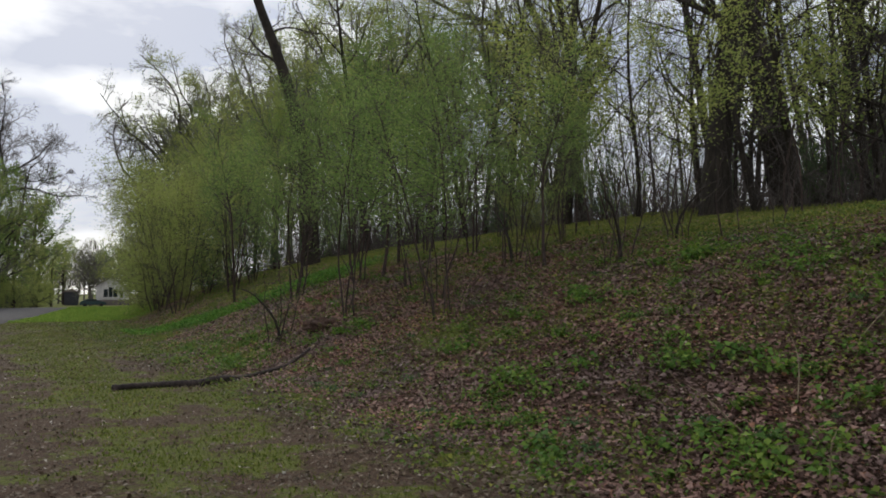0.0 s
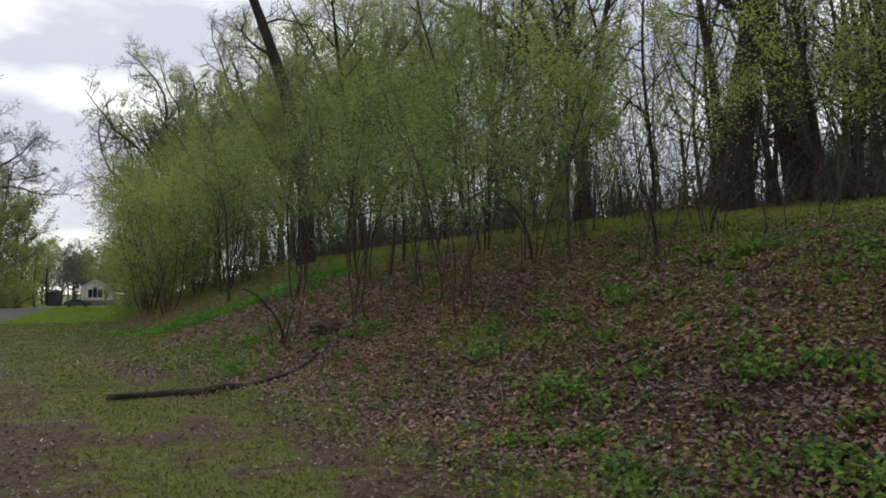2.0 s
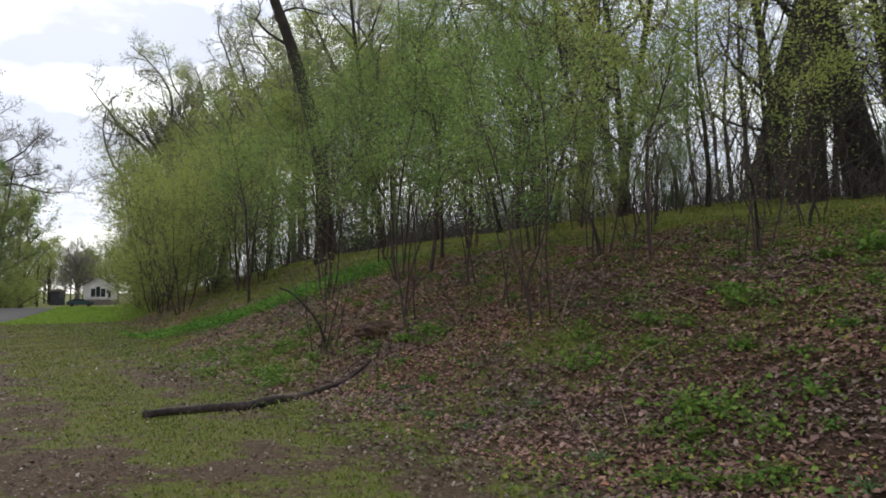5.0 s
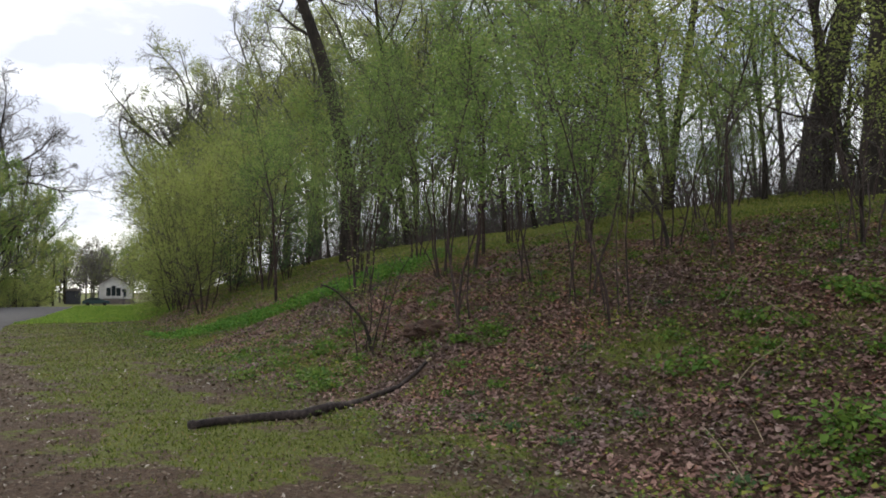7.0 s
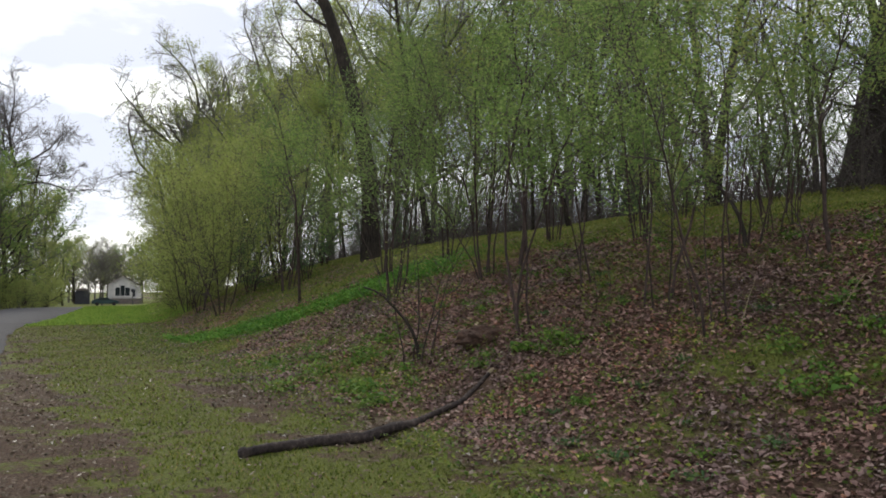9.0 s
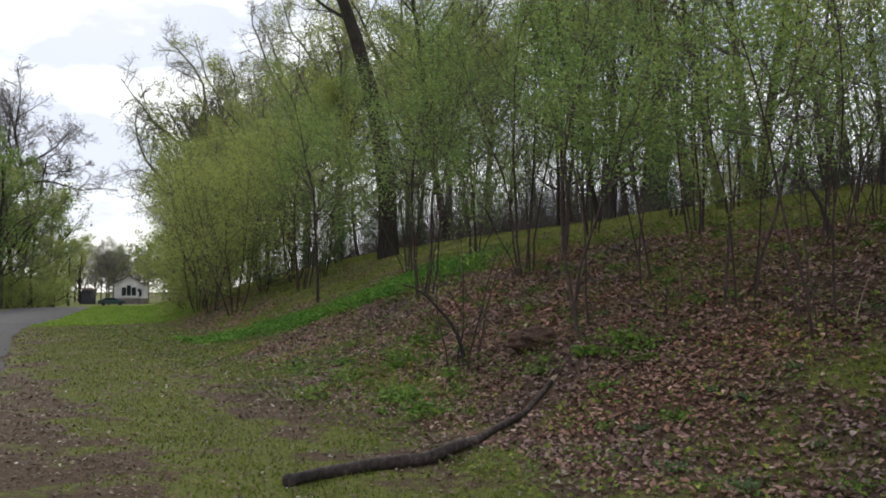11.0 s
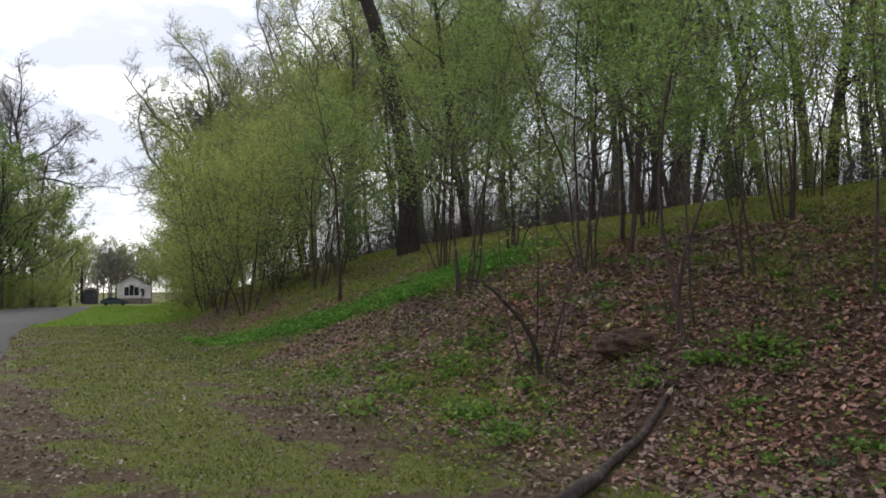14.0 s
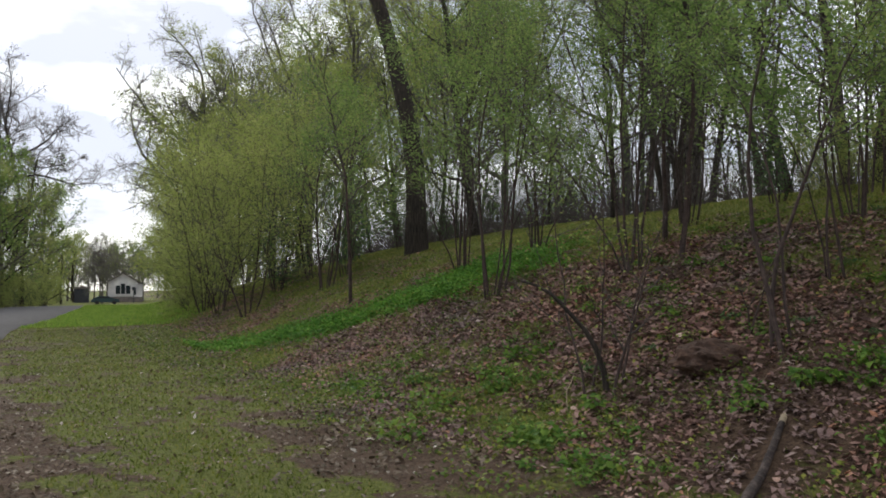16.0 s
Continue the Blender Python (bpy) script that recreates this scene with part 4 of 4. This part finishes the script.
def build_car(x, y, rz, paint, label):
    e = empty("car", x, y, at_ground(x, y), label, "car", "", rz)
    body = bmesh.new()
    prism(body, [(-2.25, 0.35), (2.2, 0.35), (2.25, 0.75), (1.9, 0.92), (1.1, 1.0), (0.5, 1.42), (-1.0, 1.45), (-1.8, 1.0), (-2.25, 0.9)], -0.85, 0.85)
    bmesh.ops.bevel(body, geom=body.edges[:], offset=0.06, segments=2, affect="EDGES")
    part("body", body, paint, e)
    screen = bmesh.new()
    prism(screen, [(-1.86, 1.0), (-1.80, 1.06), (-1.06, 1.47), (-1.04, 1.42)], -0.72, 0.72)
    part("windscreen", screen, M_SHINE, e, "windscreen with sky glare put into its pale metallic colour")
    for sy in (-0.86, 0.86):
        glass = bmesh.new()
        prism(glass, [(-1.45, 1.02), (0.85, 1.02), (0.42, 1.34), (-0.95, 1.36)], sy - 0.01, sy + 0.01)
        part("side_window", glass, M_GLASS, e)
        for sx in (-1.35, 1.4):
            wheel = bmesh.new()
            bmesh.ops.create_cone(wheel, cap_ends=True, segments=16, radius1=0.33, radius2=0.33, depth=0.2, matrix=pose(sx, sy * 0.93, 0.33, 90, 0, 0))
            part("wheel", wheel, M_RUBBER, e)


def build_lamp_post():
    x, y = -63.0, 150.0
    e = empty("lamp_post", x, y, at_ground(x, y), "dark garden lamp post before the house", "lamp post")
    part_mesh("pole", tubes_mesh("pole", [([Vector((0, 0, -0.1)), Vector((0, 0, 1.2)), Vector((0, 0, 2.4))], [0.07, 0.06, 0.05], 8)], M_DARKWALL), e)
    part("lantern", box(bmesh.new(), -0.22, 0.22, -0.22, 0.22, 2.38, 2.95), M_DARKWALL, e)


build_house()
build_lamp_post()
build_car(-64.6, 142.0, 24, M_CARDARK, "dark green car parked on the drive before the house")


# ---- what covers the ground ----
GU, GV, GS = -2.0, -1.0, 0.25
NU, NVV = 260, 110
HZ = np.array([[ground_z(GU + GS * i, GV + GS * j) for j in range(NVV)] for i in range(NU)])
CV = np.array([[grass_cover(GU + GS * i, GV + GS * j) for j in range(NVV)] for i in range(NU)])


def lookup(grid, u, v):
    a, b = (u - GU) / GS, (v - GV) / GS
    i, j = np.clip(a.astype(int), 0, NU - 2), np.clip(b.astype(int), 0, NVV - 2)
    f, g = np.clip(a - i, 0, 1), np.clip(b - j, 0, 1)
    return (grid[i, j] * (1 - f) + grid[i + 1, j] * f) * (1 - g) + (grid[i, j + 1] * (1 - f) + grid[i + 1, j + 1] * f) * g


def place(u, v):
    return np.stack([u * DU[0] + v * DV[0], u * DU[1] + v * DV[1], lookup(HZ, u, v)], axis=1)


def turned(r, n, flat):
    """Random frames: a along the leaf, b across, c up from it; flat leaves have c near the vertical."""
    c = r.normal(0, flat, (n, 3))
    c[:, 2] = 1
    c /= np.linalg.norm(c, axis=1)[:, None]
    a = np.cross(c, r.normal(0, 1, (n, 3)))
    a /= np.linalg.norm(a, axis=1)[:, None]
    return a, np.cross(c, a), c


def build_litter():
    r = np.random.RandomState(3)
    n = 430000
    u, v = 1 + 44 * r.rand(n) ** 1.35, -0.7 + 14.3 * r.rand(n)
    cv = lookup(CV, u, v)
    x, y = u * DU[0] + v * DV[0], u * DU[1] + v * DV[1]
    ve = v - 0.09 * np.maximum(0, u - 20)
    want = np.clip(1.15 - 1.3 * cv, 0.04, 1) * np.clip(0.33 + 0.67 * (ve - 3.0) / 2.4, 0.36, 1.0) * np.where(ve > 11.5, 0.35, 1.0)
    want = np.maximum(want, np.where(ve < 4.2, 0.12, 0.0)) * (1 - 0.85 * np.exp(-((u - 16.3) / 1.2) ** 2 - ((v - 3.5) / 0.7) ** 2))
    gap = np.min([np.hypot(x - a, y - b) for a, b in LOG_MIDS], axis=0)
    keep = (r.rand(n) < want) & (x < y * 0.62 + 1.0) & (gap > 0.11)
    u, v = u[keep], v[keep]
    n = len(u)
    c = place(u, v)
    c[:, 2] += r.uniform(0.0, 0.035, n)
    a, b, k = turned(r, n, 0.33)
    s = (r.uniform(0.028, 0.085, (n, 1)) * np.where(u > 16, 1.25, 1.0)[:, None] * np.clip(0.62 + 0.5 * (v - 2.5) / 2.3, 0.62, 1.0)[:, None])
    w = s * r.uniform(0.2, 0.42, (n, 1))
    lift, bend = s * r.uniform(0.0, 0.45, (n, 1)), s * r.uniform(-0.1, 0.3, (n, 1))
    vs = np.stack([c - a * s * 0.55, c - a * s * 0.1 + b * w + k * lift, c - a * s * 0.1 - b * w + k * lift * 0.8, c + a * s * 0.32 + b * w * 0.6 + k * bend, c + a * s * 0.32 - b * w * 0.6 + k * bend, c + a * s * 0.62 + k * bend * 1.3], axis=1).reshape(-1, 3)
    vs = vs.reshape(-1, 6, 3)
    for name, pick, mat, label in (("leaf_litter", v - 0.09 * np.maximum(0, u - 20) >= 4.0, M_LITTER, "thick layer of dead brown oak leaves on the bank"),
                                   ("leaf_scraps", v - 0.09 * np.maximum(0, u - 20) < 4.0, M_FLAKE, "weathered scraps of dead leaves strewn over the verge")):
        part_vs = vs[pick].reshape(-1, 3)
        q = np.arange(len(part_vs) // 6)[:, None] * 6
        fs = np.concatenate([q + np.array([[0, 2, 1]]), q + np.array([[1, 2, 4]]), q + np.array([[1, 4, 3]]), q + np.array([[3, 4, 5]])])
        tagged(new(name, mesh_from(name, part_vs, fs, mat)), label, "leaf litter", kind="stuff")


def build_grass():
    r = np.random.RandomState(4)
    n = 680000
    u, v = 2 + 50 * r.rand(n) ** 1.3, 0.3 + 21 * r.rand(n)
    cv = lookup(CV, u, v)
    x, y = u * DU[0] + v * DV[0], u * DU[1] + v * DV[1]
    keep = (r.rand(n) < np.clip(1.1 * cv - 0.25, 0.02, 1)) & (x < y * 0.62 + 1.0)
    u, v = u[keep], v[keep]
    n = len(u)
    ve = v - 0.09 * np.maximum(0, u - 20)
    c = place(u, v)
    h = r.uniform(0.5, 1.2, (n, 1)) * np.where(ve < 4.6, 0.045, np.where(ve < 9, 0.08, 0.09))[:, None]
    d = r.normal(0, 0.45, (n, 3))
    d[:, 2] = 1
    f = r.normal(0, 1, (n, 3))
    f[:, 2] = 0
    f /= np.linalg.norm(f, axis=1)[:, None]
    w = h * 0.10 + 0.004
    vs = np.stack([c - f * w, c + f * w, c + d * h * 0.6 + f * w * 0.7, c + d * h + f * h * 0.25], axis=1).reshape(-1, 3)
    vs = vs.reshape(-1, 4, 3)
    for name, pick, mat, label in (("grass", ve < 4.6, M_GRASS, "short mossy grass on the verge"), ("bank_grass", ve >= 4.6, M_BANKGRASS, "pale yellowish grass on the bank and along the crest")):
        one = vs[pick].reshape(-1, 3)
        tagged(new(name, mesh_from(name, one, np.arange(len(one)).reshape(-1, 4), mat)), label, "grass", kind="stuff")


def herb_leaves(r, c, s, up):
    """Pointed leaves round a spot: five corners each, folded along the middle."""
    n = len(c)
    a, b, k = turned(r, n, 0.5)
    w = s * r.uniform(0.3, 0.45, (n, 1))
    return np.stack([c, c + a * s * 0.45 + b * w + k * s * 0.12, c + a * s * 0.45 - k * s * 0.02, c + a * s * 0.45 - b * w + k * s * 0.12, c + a * s - k * s * up], axis=1).reshape(-1, 3)


HERB_F = np.array([[0, 2, 1], [0, 3, 2], [1, 2, 4], [2, 3, 4]])


def build_herb(seed, n, wide, tall, size, mat, label):
    r = np.random.RandomState(seed)
    t = r.rand(n, 1)
    c = np.concatenate([r.normal(0, wide * 0.5, (n, 2)) * (0.5 + t), 0.02 + tall * t * r.uniform(0.5, 1, (n, 1))], axis=1)
    vs = herb_leaves(r, c, size * r.uniform(0.5, 1.2, (n, 1)), 0.25)
    fs = (np.arange(n)[:, None, None] * 5 + HERB_F[None]).reshape(-1, 3)
    e = empty("herb", 0, 0, 0, label, "plant", "leafy herbs on the bank")
    tagged(part_mesh("foliage", mesh_from("foliage", vs, fs, mat), e), kind="stuff")
    st = []
    g = random.Random(seed)
    for _ in range(7):
        w = Vector((g.gauss(0, wide * 0.5), g.gauss(0, wide * 0.5), tall * g.uniform(0.6, 1)))
        st.append(([Vector((0, 0, -0.03)), w * 0.5 + Vector((0, 0, tall * 0.1)), w], [0.004, 0.003, 0.002], 3))
    tagged(part_mesh("stalk", tubes_mesh("stalk", st, mat), e), kind="stuff")
    return e


def build_ground_plants():
    herbs = [build_herb(61, 60, 0.26, 0.18, 0.075, M_HERB, "fresh green leafy herb among dead leaves"), build_herb(62, 100, 0.34, 0.24, 0.075, M_FRESH, "tall fresh green herb clump on the bank"),
             build_herb(63, 70, 0.18, 0.12, 0.055, M_DUSKY, "low bluish-green herb among dead leaves"),
             build_herb(64, 26, 0.20, 0.13, 0.125, M_HERB, "broad-leaved dark green dock plant on the bank")]
    g = random.Random(9)
    first, count = [True] * 4, 0
    clumps = [(4.0, 5.4, 9), (7.7, 5.1, 9), (4.6, 6.7, 6), (5.8, 6.6, 6), (6.1, 4.7, 5), (7.6, 5.6, 7), (15.6, 4.3, 9), (18.8, 6.6, 7), (20.5, 4.7, 5), (18.7, 4.5, 4), (14.4, 5.5, 6), (14.1, 6.6, 6), (19.5, 5.6, 6), (16.8, 4.9, 5), (10.2, 6.8, 6), (9.2, 8.2, 6), (5.0, 9.5, 7), (6.5, 8.9, 7), (4.2, 8.2, 6), (7.5, 10.4, 6), (8.6, 9.4, 6)]
    spots = [(u + g.gauss(0, 0.5), v + g.gauss(0, 0.38), True) for u, v, n in clumps for _ in range(n)]
    spots += [(1.5 + 19 * g.random(), 4.3 + 7.5 * g.random() ** 1.15, False) for _ in range(4000)]
    for u, v, sure in spots:
        x, y = xy(u, v)
        off = min(math.hypot(x - a, y - b) for a, b in LOG_MIDS)
        if off < 0.25 or not sure and (off < 0.6 or x > 0.62 * y + 0.5 or wob(x, y, 0.8, 12) < g.uniform(-0.7, 0.5)):
            continue
        k = g.choice((0, 0, 1, 1, 3)) if sure else g.choice((0, 0, 0, 0, 2, 2, 2, 3))
        if first[k]:
            first[k] = False
            put(herbs[k], x, y, g.uniform(0, 360), g.uniform(0.7, 1.2))
        else:
            put_copy(herbs[k], x, y, g.uniform(0, 360), g.choice((0.6, 0.75, 0.95, 1.15)) if sure else g.choice((0.45, 0.6, 0.75, 0.95)))
        count += 1
        if count >= 290:
            break
    r = np.random.RandomState(12)
    n = 14000
    u, v = 2 + 40 * r.rand(n) ** 1.25, 3.2 + 9.5 * r.rand(n)
    cv = lookup(CV, u, v)
    patch = np.exp(-((u - patch_line(v)) / 1.5) ** 2) * (v > 5.5) * (v < 11) + 0.5 * np.exp(-((u - 18.0) / 3.5) ** 2 - ((v - 5.3) / 1.2) ** 2)
    gap = np.min([np.hypot(u * DU[0] + v * DV[0] - a, u * DU[1] + v * DV[1] - b) for a, b in LOG_MIDS], axis=0)
    keep = (r.rand(n) < np.clip(0.34 + 0.3 * cv + 0.9 * patch + 0.4 * (u < 12) * (v > 6.5), 0, 1)) & (gap > 0.4)
    u, v = u[keep], v[keep]
    per = 9
    c = np.repeat(place(u, v), per, axis=0)
    m = len(c)
    c += r.normal(0, 1, (m, 3)) * np.array([0.13, 0.13, 0.0])
    c[:, 2] += r.uniform(0.02, 0.13, m)
    vs = herb_leaves(r, c, r.uniform(0.025, 0.065, (m, 1)), 0.2)
    fs = (np.arange(m)[:, None, None] * 5 + HERB_F[None]).reshape(-1, 3)
    tagged(new("ground_plants", mesh_from("ground_plants", vs, fs, M_SEEDLING)), "low green seedlings and herbs spread over the bank", "plants", kind="stuff")


def build_green_patch():
    r = np.random.RandomState(15)
    n = 26000
    v = np.clip(r.normal(8.0, 1.7, n), 4.8, 12.5)
    u = patch_line(v) + r.normal(0, 0.95, n)
    mask = np.array([wob(a, b, 0.9, 22) + 0.35 * wob(a, b, 3.0, 23) > r.uniform(-0.45, 0.25) for a, b in zip(u, v)])
    u, v = u[mask], v[mask]
    n = len(u)
    c = place(u, v)
    c[:, 2] += r.uniform(0.02, 0.16, n)
    vs = herb_leaves(r, c, r.uniform(0.05, 0.11, (n, 1)), 0.2)
    fs = (np.arange(n)[:, None, None] * 5 + HERB_F[None]).reshape(-1, 3)
    tagged(new("herb_patch", mesh_from("herb_patch", vs, fs, M_CARPET)), "bright green carpet of herbs on the bank", "plants", kind="stuff")


def build_far_grass():
    r = np.random.RandomState(16)
    n = 22000
    u = 46 + 52 * r.rand(n)
    e = np.interp(u, [46, 54, 83, 97], [1.0, 2.6, 6.9, 8.6])
    v = e + 0.1 + 7.5 * r.rand(n)
    c = np.stack([u * DU[0] + v * DV[0], u * DU[1] + v * DV[1], np.array([ground_z(a, b) for a, b in zip(u, v)])], axis=1)
    h = r.uniform(0.06, 0.14, (n, 1))
    f = r.normal(0, 1, (n, 3))
    f[:, 2] = 0
    f /= np.linalg.norm(f, axis=1)[:, None]
    d = r.normal(0, 0.4, (n, 3))
    d[:, 2] = 1
    vs = np.stack([c - f * 0.03, c + f * 0.03, c + d * h * 0.6 + f * 0.02, c + d * h], axis=1).reshape(-1, 3)
    tagged(new("far_grass", mesh_from("far_grass", vs, np.arange(4 * n).reshape(-1, 4), M_CLEAR)), "fresh green grass of the verge further along", "grass", kind="stuff")


def build_stalks():
    g = random.Random(31)
    for k in range(26):
        u, v = g.uniform(3, 22), g.uniform(4.6, 8.5)
        x, y = xy(u, v)
        if x > 0.6 * y:
            continue
        ln = g.uniform(0.4, 0.9)
        p = path_of(g, Vector((0, 0, -0.03)), Vector((g.gauss(0, 0.8), g.gauss(0, 0.8), 0.8)), ln, 6, 0.12, -0.04)
        e = empty("dead_stalk", x, y, at_ground(x, y), "pale dry dead stalk sticking out of the litter", "stalk", "dead stalks")
        part_mesh("stalk", tubes_mesh("stalk", [(p, [0.006, 0.006, 0.005, 0.004, 0.003, 0.002], 5)], M_CUT), e)


build_litter()
build_grass()
build_ground_plants()
build_green_patch()
build_far_grass()
build_stalks()


# ---- a rotten stump on the bank ----
def build_stump():
    x, y = -2.62, 16.95
    bm = bmesh.new()
    bmesh.ops.create_icosphere(bm, subdivisions=4, radius=1.0)
    for v in bm.verts:
        n = noise.noise(v.co * 2.3) * 0.28 + noise.noise(v.co * 6.0) * 0.12
        v.co = Vector((v.co.x * 0.46, v.co.y * 0.32, v.co.z * 0.19)) * (1 + n)
    e = empty("stump", x, y, at_ground(x, y) + 0.03, "low rotten mossy stump among dead leaves", "stump", rz=30)
    part("decayed_wood", bm, M_ROT, e)


build_stump()
